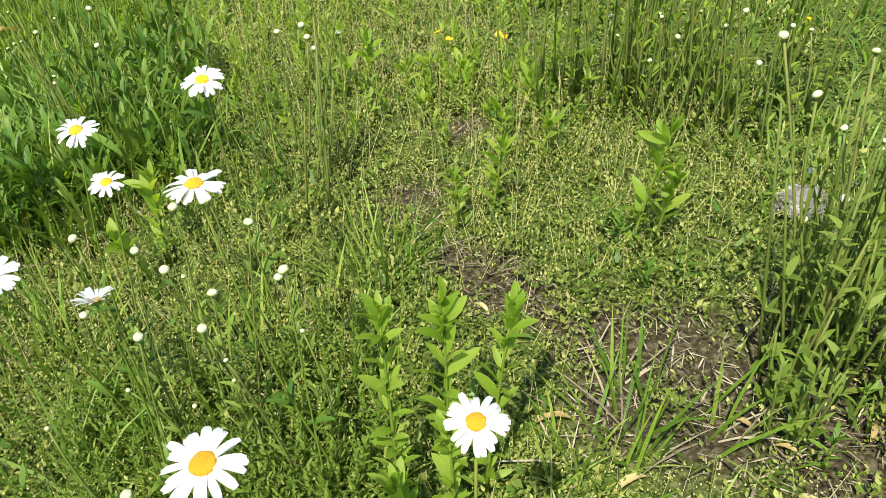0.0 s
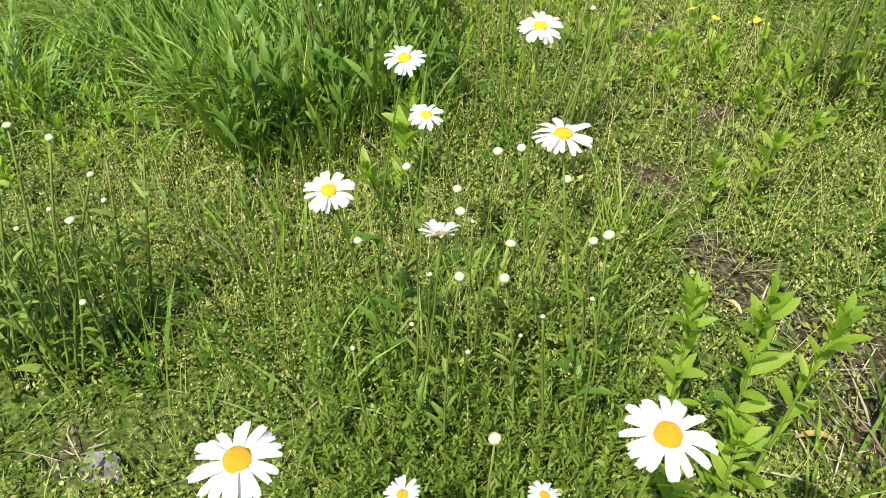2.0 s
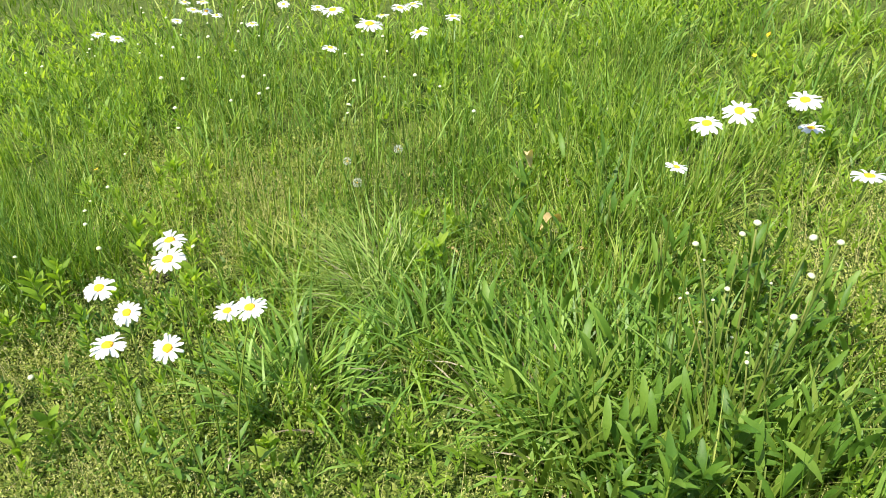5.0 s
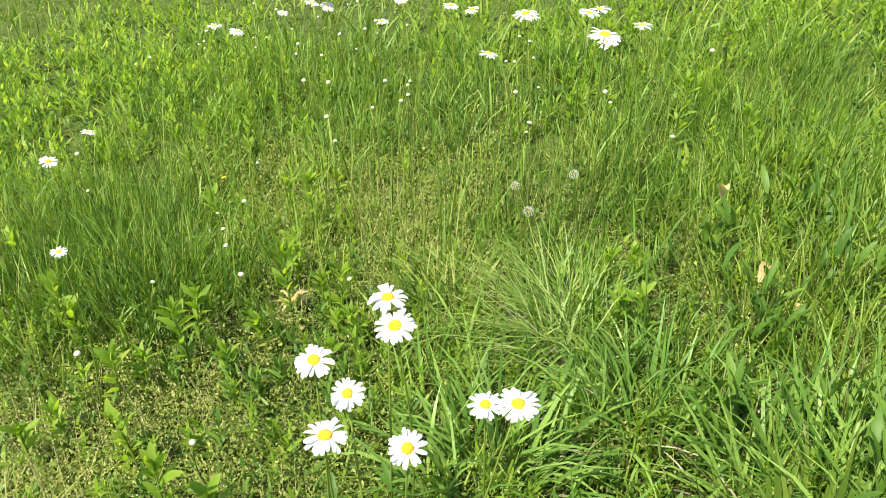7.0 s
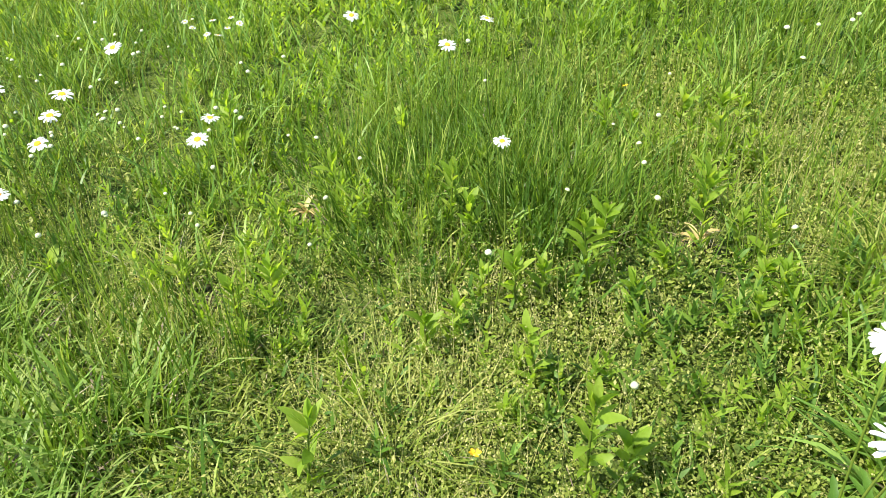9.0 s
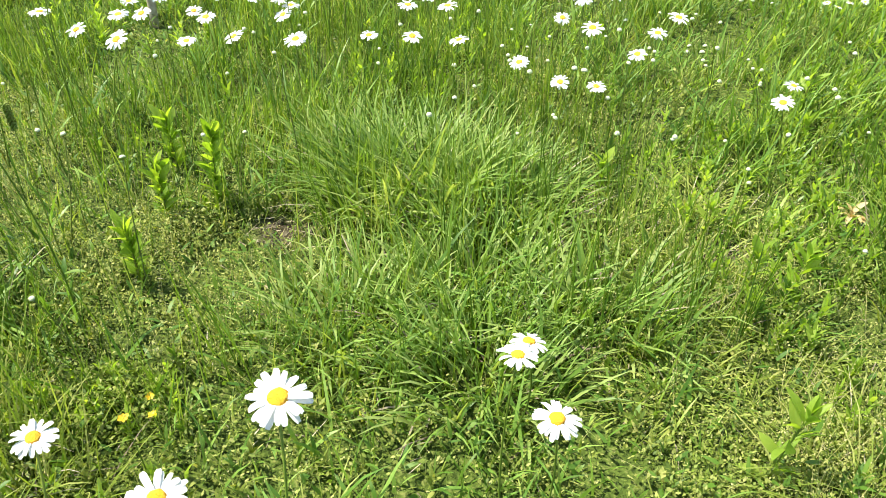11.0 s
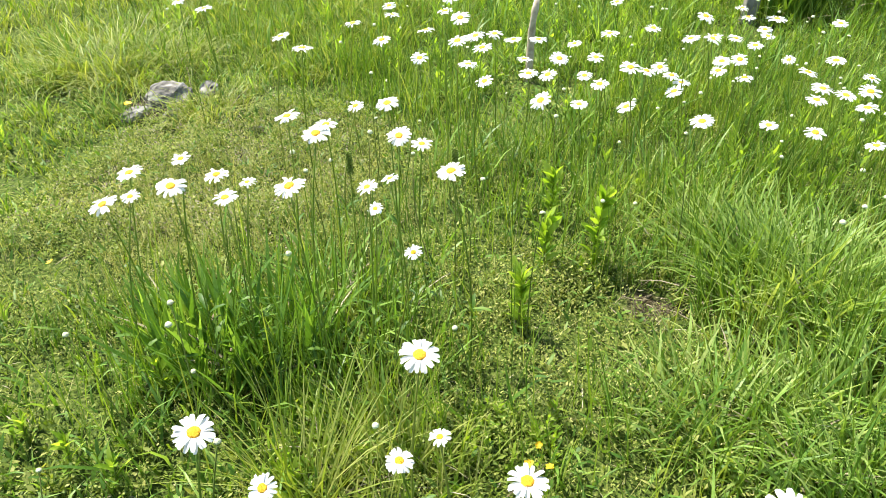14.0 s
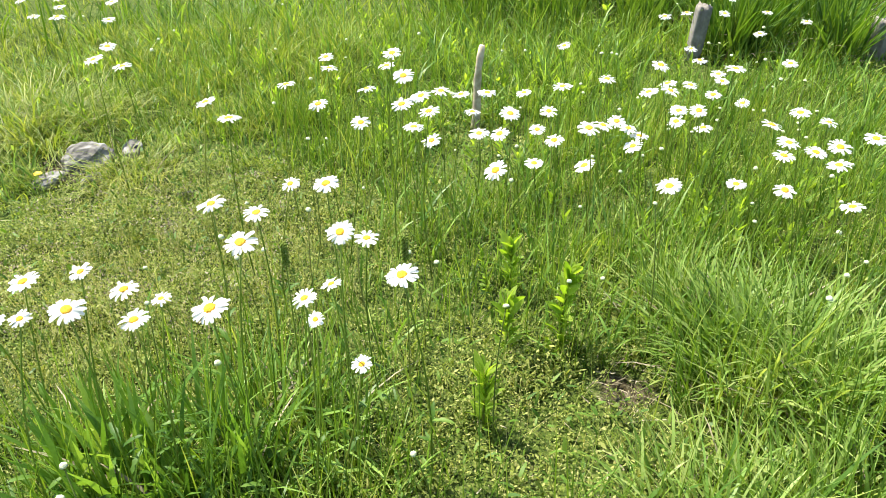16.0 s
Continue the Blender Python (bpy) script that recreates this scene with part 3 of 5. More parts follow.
LUSH_LABEL = "lush dark green tuft of broad-bladed grass"
PALE_LABEL = "drooping pale tussock of fine grass"
STIFF_LABEL = "stiff upright tuft of thin grass"
for x, y, radius, count, tall, wide in [(-0.95, 1.80, 0.20, 260, 0.26, 0.008), (-1.10, 1.92, 0.17, 220, 0.25, 0.008), (-0.78, 1.75, 0.12, 140, 0.22, 0.007), (-1.38, 2.05, 0.13, 130, 0.22, 0.007),
                                        (-1.66, 1.86, 0.15, 170, 0.22, 0.009), (-3.10, 0.98, 0.20, 420, 0.19, 0.0064), (-3.55, 0.96, 0.22, 620, 0.25, 0.0068), (-3.42, 1.12, 0.18, 420, 0.21, 0.0062), (-3.72, 0.80, 0.16, 320, 0.20, 0.0062),
                                        (-3.06, 0.73, 0.18, 300, 0.17, 0.0062), (-2.85, 0.95, 0.16, 280, 0.17, 0.0064), 
                                        (-3.24, -0.12, 0.13, 90, 0.24, 0.007), (-2.95, 1.22, 0.16, 150, 0.20, 0.008)]:
    grass_tuft(x, y, radius, count, tall, wide, PALE_LUSH if x < -2.8 and y > 0.6 else LUSH, "soft light green tuft of broad-bladed grass" if x < -2.8 and y > 0.6 else LUSH_LABEL, 0.3, 1.0)
for x, y, radius, count, tall, wide in [(-1.84, 2.34, 0.12, 260, 0.22, 0.0030), (-2.45, 1.46, 0.13, 190, 0.19, 0.0030), 
                                        (-4.50, -1.05, 0.16, 260, 0.22, 0.0032), (-2.95, 1.38, 0.12, 150, 0.14, 0.0042), (-2.78, 1.50, 0.12, 150, 0.13, 0.0042), (-3.06, 1.50, 0.12, 150, 0.14, 0.0042), (-2.74, 1.30, 0.12, 140, 0.12, 0.004), (-2.62, 1.58, 0.10, 110, 0.11, 0.004), (-3.22, 1.32, 0.12, 150, 0.15, 0.0042),
                                        (-3.30, 1.62, 0.12, 140, 0.14, 0.004), (-2.30, 1.35, 0.12, 120, 0.12, 0.0036), (-4.86, -1.66, 0.22, 380, 0.40, 0.0045), (-4.72, -1.50, 0.12, 160, 0.30, 0.004), (-4.98, -1.45, 0.14, 180, 0.34, 0.004)]:
    grass_tuft(x, y, radius, count, tall, wide, FINE, PALE_LABEL, 0.5, 1.5)
for x, y, count, tall in [(-2.72, -0.03, 120, 0.31), (-2.80, 0.12, 110, 0.19), (-2.72, 0.20, 100, 0.18), (-2.88, 0.06, 100, 0.20), (-2.64, 0.10, 70, 0.18)]:
    grass_tuft(x, y, 0.05 if tall > 0.3 else 0.09, count, tall, 0.0034, FINE, "fountain of stiff pale grass stalks among daisies", 0.42, 0.35)
# Beyond x = -2 the darker olive colour stands for shade between bright blades
for x, y, radius, count, tall in [(-3.02, -0.32, 0.12, 80, 0.25), (-3.10, -0.42, 0.10, 60, 0.24), (-3.12, -0.24, 0.12, 70, 0.25), (-0.97, 1.62, 0.12, 80, 0.22), (-0.82, 1.56, 0.10, 60, 0.20), (-0.72, 1.70, 0.12, 80, 0.24), (-1.10, 1.74, 0.12, 70, 0.22)]:
    grass_tuft(x, y, radius, count, tall, 0.0125, LUSH if x < -2 else MID_LEAF, "upright tuft of broad green grass blades", 0.18, 0.4)
grass_tuft(-0.70, 0.86, 0.06, 34, 0.22, 0.0058, PALE_LUSH, "arching pale green grass blades over low weeds", 0.5, 1.2)
for x, y, count, tall, toward in [(-1.55, 2.26, 200, 0.34, 2.9), (-1.62, 2.36, 130, 0.28, 2.3), (-1.60, 2.20, 130, 0.27, 3.6)]:
    grass_tuft(x, y, 0.10, count, tall, 0.0036, PALE_LUSH, "pale tussock of fine grass swept to one side", 0.6, 1.2, toward)
for x, y, radius, count, tall, wide in [(-0.20, 1.19, 0.07, 70, 0.20, 0.0036), (0.16, 0.74, 0.09, 20, 0.22, 0.0058), (0.06, 0.70, 0.09, 26, 0.18, 0.0052), (0.24, 0.68, 0.06, 12, 0.17, 0.006), (-0.44, 0.98, 0.20, 90, 0.16, 0.005),
                                        (-0.82, 1.12, 0.14, 60, 0.17, 0.0055), (-2.62, 2.30, 0.22, 300, 0.20, 0.004), (-2.95, 2.10, 0.2, 260, 0.2, 0.004), (-3.40, 0.80, 0.10, 60, 0.20, 0.005), (-1.10, 2.45, 0.20, 300, 0.20, 0.0038), (-0.90, 2.62, 0.20, 300, 0.20, 0.0038), (-1.25, 2.82, 0.20, 280, 0.20, 0.0038), (-0.95, 2.20, 0.16, 240, 0.19, 0.004),
                                        (-2.60, 2.20, 0.18, 260, 0.17, 0.0036), (-2.85, 2.45, 0.20, 280, 0.18, 0.0036), (-3.10, 2.62, 0.20, 280, 0.18, 0.0036), (-2.78, 1.92, 0.15, 200, 0.15, 0.0036), (-1.05, 3.05, 0.22, 300, 0.22, 0.004), (-0.75, 2.9, 0.2, 260, 0.2, 0.004),
                                        (-3.10, 0.02, 0.14, 80, 0.20, 0.0042)]:
    grass_tuft(x, y, radius, count, tall, wide, GRASS, STIFF_LABEL, 0.25, 0.5)
for x, y, radius in [(-2.62, 2.10, 0.16), (-2.80, 2.22, 0.18), (-3.00, 2.30, 0.18), (-2.90, 2.50, 0.2), (-3.15, 2.50, 0.2), (-2.66, 2.34, 0.16), (-3.25, 2.20, 0.18)]:
    grass_tuft(x, y, radius, 220, 0.18, 0.0034, DAISY_LEAF, "dark green upright tuft of thin grass", 0.15, 0.4)
dark = [(-7.0 - 0.3 * (i % 3), 0.0 + 0.17 * i) for i in range(15)]
for x, y, radius in [(-6.28, 1.40, 0.10), (-6.34, 1.56, 0.10), (-6.42, 1.48, 0.12), (-6.30, 2.00, 0.10), (-6.45, 1.92, 0.10), (-6.55, 1.62, 0.12)]:
    grass_tuft(x, y, radius, 90, 0.46, 0.014, DAISY_LEAF, "dark upright clump of long broad leaves by a post", 0.12, 0.35)
for x, y in dark:
    grass_tuft(x, y, 0.24, 200, 0.48, 0.011, DAISY_LEAF, "tall dark green clump of grass by the old posts", 0.2, 0.5)


# ---- leafy weeds ----
LEAVES = [leaf_mesh("weed_leaf", 1.0, w, WEED, f, c, t) for w, f, c, t in ((0.29, 0.35, 0.5, 0.03), (0.32, 0.25, 0.7, 0.04), (0.27, 0.45, 0.3, 0.03), (0.38, 0.4, 0.6, 0.03))]


NARROW = [leaf_mesh("narrow_leaf", 1.0, w, DAISY_LEAF, f, c, 0.06) for w, f, c in ((0.16, 0.35, 0.5), (0.19, 0.25, 0.9))]
DARK_LEAVES = [leaf_mesh("daisy_leaf", 1.0, w, DAISY_LEAF, f, c, t) for w, f, c, t in ((0.17, 0.35, 0.6, 0.10), (0.20, 0.25, 0.9, 0.12))]


def leafy_weed(x, y, tall, label, spread=1.0, lean=(0.0, 0.0), broad=0, few=1.0, dark=0, plume=0):
    """An upright shoot: a stalk with leaves set round it, longer below, in a tight tuft at the top."""
    root = thing("leafy_weed", x, y, label, "weed", "leafy weeds")
    s = np.linspace(0, 1, 5)
    pts = np.stack([lean[0] * s ** 1.4 * tall, lean[1] * s ** 1.4 * tall, tall * 0.93 * s - 0.01 * (s == 0)], 1)
    part("stem", tube_mesh("stem", pts, 0.0032 * (1.15 - 0.75 * s), STEM, 5), root)
    n = int((10 + 50 * tall) * few)
    whorl = 0 if plume else max(6, n // 3)
    for i in range(n):
        top = i >= n - whorl
        f = 0.86 + 0.14 * (i - n + whorl) / whorl if top else 0.06 + 0.80 * (i + 0.5) / (n - whorl) + rng.normal(0, 0.02)
        at = Vector(np.array([np.interp(f, s, pts[:, j]) for j in range(3)]))
        length = (0.034 + 0.016 * min(1.3, tall * 5)) * spread * rng.uniform(0.7, 1.25) * ((0.95 - 0.35 * (f - 0.86) / 0.14) if top else 0.75 + 0.35 * f)
        if plume:
            f = min(1.0, 0.08 + 0.92 * (i + 0.5) / n)
            length *= 0.9
        rise = 46 + 26 * f + rng.normal(0, 10) if plume else (58 + 24 * (f - 0.86) / 0.14 if top else 42 + 16 * f) + rng.normal(0, 9)
        m = Matrix.Translation(at) @ pose(0, 0, 0, 0, 0, 137.5 * i + rng.normal(0, 24)) @ pose(0, 0, 0, rise, rng.normal(0, 18), 0) @ Matrix.Scale(length, 4)
        part("leaf", DARK_LEAVES[i % 2] if dark == 1 else NARROW[i % 2] if dark == 2 else LEAVES[3 if broad and rng.random() < 0.7 else int(rng.integers(3))], root, m)
    return root


WEEDS_FIRST = [(-0.80, 1.78, 0.18), (-0.05, 1.79, 0.10), (0.09, 1.76, 0.09), (0.05, 1.29, 0.19), (-0.02, 1.28, 0.13), (-0.04, 1.65, 0.08), (-1.43, 1.40, 0.13), (-0.61, 1.38, 0.23),
               (-0.64, 1.32, 0.15), (0.28, 1.13, 0.28), (0.33, 1.14, 0.17), (0.13, 1.51, 0.12), (0.20, 1.44, 0.11), (-0.67, 1.67, 0.10), (-0.95, 1.61, 0.12), (-0.13, 1.90, 0.14), (0.01, 1.84, 0.09),
               (-0.20, 1.87, 0.11), (0.22, 1.65, 0.10), (-0.83, 1.60, 0.14)]
WEEDS_MIDDLE = [(-3.13, 2.32, 0.17), (-2.78, 2.06, 0.19), (-2.68, 2.02, 0.16), (-2.38, 2.00, 0.21), (-2.48, 1.88, 0.14), (-2.33, 1.72, 0.16), (-2.52, 1.75, 0.11), (-2.53, 2.81, 0.13), (-2.66, 2.62, 0.16),
                (-2.31, 2.42, 0.15), (-2.18, 2.29, 0.11), (-2.09, 2.17, 0.09), (-2.27, 1.99, 0.09), (-1.52, 2.47, 0.17), (-1.44, 2.53, 0.11), (-1.40, 2.27, 0.17), (-1.46, 2.30, 0.15), (-1.37, 3.31, 0.30), (-1.16, 3.24, 0.20)]
WEEDS_LAST = [(-3.40, 1.39, 0.14), (-3.19, 1.58, 0.11), (-2.89, 1.59, 0.17), (-2.96, 1.55, 0.13), (-2.86, 2.31, 0.09), (-2.55, 1.85, 0.12), (-2.44, 1.92, 0.12), (-2.40, 2.07, 0.19), (-2.62, 2.68, 0.10), (-2.37, 2.66, 0.21),
              (-2.39, 2.91, 0.09), (-2.24, 2.23, 0.22), (-2.11, 2.24, 0.15), (-2.04, 2.15, 0.11), (-2.28, 2.14, 0.07), (-2.06, 2.06, 0.08), (-2.52, 1.33, 0.18), (-2.15, 1.57, 0.24), (-3.68, 2.14, 0.19), (-3.59, 2.10, 0.09), (-3.16, 2.06, 0.14),
              (-3.56, 0.45, 0.27), (-3.82, 0.33, 0.20), (-3.54, 0.33, 0.19), (-3.29, 0.29, 0.19), (-3.13, -0.49, 0.10), (-2.93, -0.40, 0.10), (-2.76, -0.60, 0.07), (-2.72, -0.48, 0.07), (-2.69, -0.37, 0.07), (-6.52, 0.80, 0.24)]


def joined_weed(seed, tall):
    """A shoot for farther off: its stem, and its leaves in one mesh."""
    r = random.Random(seed)
    root = thing("leafy_weed", 0, 0, "light green leafy shoot among meadow grass", "weed", "leafy weeds farther off")
    s = np.linspace(0, 1, 4)
    pts = np.stack([0.02 * s, 0.01 * s, tall * 0.93 * s - 0.01 * (s == 0)], 1)
    part("stem", tube_mesh("stem", pts, 0.0024 * (1.15 - 0.75 * s), STEM, 4), root)
    V, T, off, n = [], [], 0, int(14 + 80 * tall)
    for i in range(n):
        f = (i + 0.6) / n
        me = LEAVES[r.randrange(4)]
        m = (Matrix.Translation((0.02 * f, 0.01 * f, tall * 0.93 * f)) @ pose(0, 0, 0, 0, 0, 137.5 * i + r.gauss(0, 24)) @ pose(0, 0, 0, 48 + 32 * f + r.gauss(0, 10), r.gauss(0, 10), 0)
             @ Matrix.Scale((0.030 + 0.020 * (1 - f)) * r.uniform(0.7, 1.3), 4))
        co = np.empty(len(me.vertices) * 3, np.float32)
        me.vertices.foreach_get("co", co)
        V.append(np.array([m @ Vector(c) for c in co.reshape(-1, 3)]))
        t = np.empty(len(me.polygons) * 3, np.int32)
        me.loops.foreach_get("vertex_index", t)
        T.append(t.reshape(-1, 3) + off)
        off += len(V[-1])
    tagged(part("foliage", np_mesh("foliage", np.concatenate(V), np.concatenate(T), WEED, smooth=True), root), kind="stuff")
    return root


SHOOT = "bright green leafy weed shoot standing in the grass"
for x, y, tall in WEEDS_FIRST + WEEDS_MIDDLE + WEEDS_LAST:
    leafy_weed(x, y, tall, SHOOT, 1.15, tuple(rng.normal(0, 0.08, 2)), few=2.5 if -3.9 < x < -3.2 and y < 0.6 else 1.1, plume=-3.9 < x < -3.2 and y < 0.6)
for x, y, tall, lx, ly in [(-0.22, 0.71, 0.37, 0.02, 0.2), (-0.15, 0.69, 0.38, 0.04, 0.2), (-0.10, 0.70, 0.36, 0.14, 0.15), (-0.15, 0.66, 0.22, 0.0, 0.1), (-0.21, 0.65, 0.18, -0.1, 0.0)]:
    leafy_weed(x, y, tall, "broad-leaved light green weed shoot beside a daisy", 0.88, (lx, ly), few=1.5)
for x, y in [(-0.48, 0.84), (-0.40, 0.92), (0.36, 0.62), (0.45, 0.60), (0.44, 0.68), (0.53, 0.75)]:
    leafy_weed(x, y, 0.07, "low rosette of dark green leaves at the foot of daisy stalks", 0.85, few=1.0, dark=1)
for x, y, tall in [(-0.91, 1.49, 0.26), (-0.86, 1.50, 0.20), (-0.95, 1.46, 0.16), (-0.88, 1.55, 0.24), (-0.97, 1.53, 0.20), (-0.83, 1.55, 0.18), (-0.93, 1.58, 0.22), (-0.80, 1.49, 0.12), (-0.90, 1.44, 0.13), (-0.78, 1.62, 0.20)]:
    leafy_weed(x, y, tall, "dense dark green shoot with long narrow leaves", 1.5, tuple(rng.normal(0, 0.10, 2)), few=0.95, dark=2)


def leaf_clump(seed, count):
    """Long dark leaves rising together from one root, as at the foot of a daisy stand."""
    r = random.Random(seed)
    root = thing("leafy_clump", 0, 0, "dense clump of long dark green leaves under daisy stalks", "weed", "leafy clumps")
    V, T, off = [], [], 0
    for i in range(count):
        me = (DARK_LEAVES + NARROW)[r.randrange(4)]
        f = r.random()
        m = (Matrix.Translation((r.gauss(0, 0.035), r.gauss(0, 0.035), 0.16 * f ** 1.3)) @ pose(0, 0, 0, 0, 0, r.uniform(0, 360)) @ pose(0, 0, 0, r.uniform(48, 84), r.gauss(0, 15), 0)
             @ Matrix.Scale(r.uniform(0.05, 0.09), 4))
        co = np.empty(len(me.vertices) * 3, np.float32)
        me.vertices.foreach_get("co", co)
        V.append(np.array([m @ Vector(c) for c in co.reshape(-1, 3)]))
        t = np.empty(len(me.polygons) * 3, np.int32)
        me.loops.foreach_get("vertex_index", t)
        T.append(t.reshape(-1, 3) + off)
        off += len(V[-1])
    tagged(part("foliage", np_mesh("foliage", np.concatenate(V), np.concatenate(T), DAISY_LEAF, smooth=True), root), kind="stuff")
    stalks = [pose(r.gauss(0, 0.02), r.gauss(0, 0.02), -0.01, r.gauss(0, 8), r.gauss(0, 8), 0) for i in range(3)]
    for m in stalks:
        s = np.linspace(0, 1, 4)
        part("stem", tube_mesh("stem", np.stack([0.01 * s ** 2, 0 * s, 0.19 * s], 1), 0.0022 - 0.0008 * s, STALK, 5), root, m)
    return root


clumps = [leaf_clump(60 + i, 34 + 5 * i) for i in range(3)]
CLUMPS = [(-0.92, 1.70), (-0.80, 1.66), (-0.68, 1.72), (-0.86, 1.80), (-0.74, 1.82), (-0.60, 1.86), (-0.95, 1.92), (-0.80, 1.95), (-0.66, 1.98), (-0.88, 2.06), (-0.72, 2.10), (-0.58, 2.06), (-1.04, 2.04), (-0.66, 2.24), (-0.84, 2.24),
          (-1.10, 1.72), (-1.24, 2.00), (-1.16, 2.30), (-1.00, 2.46), (-1.25, 2.60), (-1.02, 2.76), (-0.98, 1.64), (-0.74, 1.58), (-0.62, 1.66), (-1.02, 1.84), (-0.70, 1.90), (-0.54, 1.74)]
for i, (x, y) in enumerate(CLUMPS):
    m = pose(x, y, float(ground_z(x, y)), 0, 0, 137 * i) @ Matrix.Scale(1.0, 4)
    if i < 3:
        clumps[i].matrix_basis = m
    else:
        copy_thing(clumps[i % 3], m)
first = [joined_weed(i, tall) for i, tall in enumerate((0.13, 0.18, 0.23, 0.28))]
spots = random.Random(21)
used = 0
for i in range(158):
    x, y = spots.uniform(-6.6, 0.8), spots.uniform(-1.6, 4.6)
    if i > 140:
        x, y = spots.uniform(-1.35, -0.6), spots.uniform(1.8, 3.2)
    if math.hypot(x + 0.4, y - 0.6) < 1.0 or math.hypot(x + 2.2, y - 0.6) < 0.9 or (x > -1.4 and y < 1.55) or (-4.6 < x < -3.4 and y < -0.3):
        continue
    m = pose(x, y, float(ground_z(x, y)), spots.gauss(0, 6), spots.gauss(0, 6), spots.uniform(0, 360)) @ Matrix.Scale(spots.uniform(0.45, 0.95), 4)
    if used < 4:
        first[used].matrix_basis = m
    else:
        copy_thing(first[spots.randrange(4)], m)
    used += 1
leafy_weed(-2.10, 1.62, 0.11, "low broad-leaved green weed rosette in the grass", 1.3, broad=1)
leafy_weed(-2.55, 1.68, 0.12, "low broad-leaved green weed rosette in the grass", 1.25, broad=1)
leafy_weed(-1.62, 1.62, 0.10, "low broad-leaved green weed rosette in the grass", 1.25, broad=1)


def stalk_stand(x, y, count, radius, t0, t1, label, leaf=0.03, leaves=9, material=DAISY_LEAF, splay=0.16):
    """A stand of thin upright stalks from one root, with short narrow leaves up their length."""
    r = np.random.default_rng(int(1000 * (x + 9)) + int(1000 * (y + 9)))
    root = thing("stalk_stand", x, y, label, "weed", "stands of stalks")
    a, d = r.uniform(0, 6.28, count), radius * np.sqrt(r.random(count))
    px, py, H = d * np.cos(a), d * np.sin(a), r.uniform(t0, t1, count)
    lx, ly = splay * px / radius + r.normal(0, 0.06, count), splay * py / radius + r.normal(0, 0.06, count)
    for i in range(count):
        s = np.linspace(0, 1, 4)
        pts = np.stack([px[i] + lx[i] * H[i] * s, py[i] + ly[i] * H[i] * s, float(ground_z(x + px[i], y + py[i]) - ground_z(x, y)) - 0.01 + H[i] * s], 1)
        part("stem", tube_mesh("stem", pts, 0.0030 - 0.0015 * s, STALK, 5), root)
    n = count * leaves
    k = np.repeat(np.arange(count), leaves)
    f = r.uniform(0.03, 0.97, n)
    base = np.stack([px[k] + lx[k] * H[k] * f, py[k] + ly[k] * H[k] * f, H[k] * f], 1)
    L = leaf * r.uniform(0.6, 1.35, n) * (1.25 - 0.6 * f)
    V, T = blade_arrays(base, L, L * r.uniform(0.24, 0.40, n), r.uniform(0, 6.28, n), np.abs(r.normal(0.6, 0.25, n)), r.uniform(0.1, 0.9, n))
    tagged(part("foliage", np_mesh("foliage", V, T, material), root), kind="stuff")
    return root


DARK_STAND = "olive green stand of daisy stalks with small toothed leaves"
for x, y, count, radius, t0, t1 in [(0.42, 0.78, 15, 0.07, 0.26, 0.56), (0.49, 0.86, 13, 0.07, 0.26, 0.54), (0.35, 0.70, 8, 0.05, 0.10, 0.28), (0.50, 0.72, 13, 0.07, 0.2, 0.50)]:
    stalk_stand(x, y, count, radius, t0, t1, DARK_STAND, leaf=0.032, leaves=13, material=MID_LEAF, splay=0.10)
for x, y, count, radius in [(0.26, 1.66, 9, 0.10), (0.38, 1.60, 12, 0.10), (0.50, 1.54, 16, 0.10), (0.62, 1.48, 16, 0.10), (0.54, 1.70, 12, 0.10), (0.76, 1.44, 13, 0.09)]:
    stalk_stand(x, y, count, radius, 0.34, 0.62, "tall olive green stand of slender upright weed stalks", leaf=0.028, leaves=11, material=WEED, splay=0.08)
for x, y, count, radius, t1 in [(-0.30, 1.42, 5, 0.05, 0.50)]:
    stalk_stand(x, y, count, radius, 0.26, t1, "thin cluster of nearly bare green stalks", leaf=0.022, leaves=4, material=MID_LEAF, splay=0.10)
for x, y, count, radius in [(-1.19, 0.98, 14, 0.09), (-1.09, 1.03, 8, 0.06), (-1.30, 1.02, 10, 0.07), (-1.40, 1.14, 8, 0.06)]:
    stalk_stand(x, y, count, radius, 0.18, 0.42, "stand of green daisy stalks with narrow leaves", leaf=0.040, leaves=15, material=WEED_DULL, splay=0.12)


# ---- daisies ----
def petal_mesh(length, width, arch, side, notch):
    """One ray floret along +y: ribbed, slightly arched, its end toothed."""
    rows, verts, tris = 5, [], []
    for i in range(rows + 1):
        s = i / rows
        w = width / 2 * (0.45 + 0.62 * math.sin(math.pi * (0.12 + 0.62 * s)))
        z = arch * math.sin(math.pi * s * 0.8) - 0.16 * s * s
        for j in (-1, 0, 1):
            end = length * (s - (notch if i == rows and j == 0 else 0) - (0.05 if i == rows and j else 0))
            verts.append((j * w * (0.7 if i == rows else 1) + side * s * s, end, z - (0.018 if j == 0 else 0)))
        if i:
            a, b = 3 * (i - 1), 3 * i
            for k in (0, 1):
                tris += [(a + k, a + k + 1, b + k + 1), (a + k, b + k + 1, b + k)]
    return np_mesh("petal", np.array(verts), np.array(tris), PETAL, smooth=True)


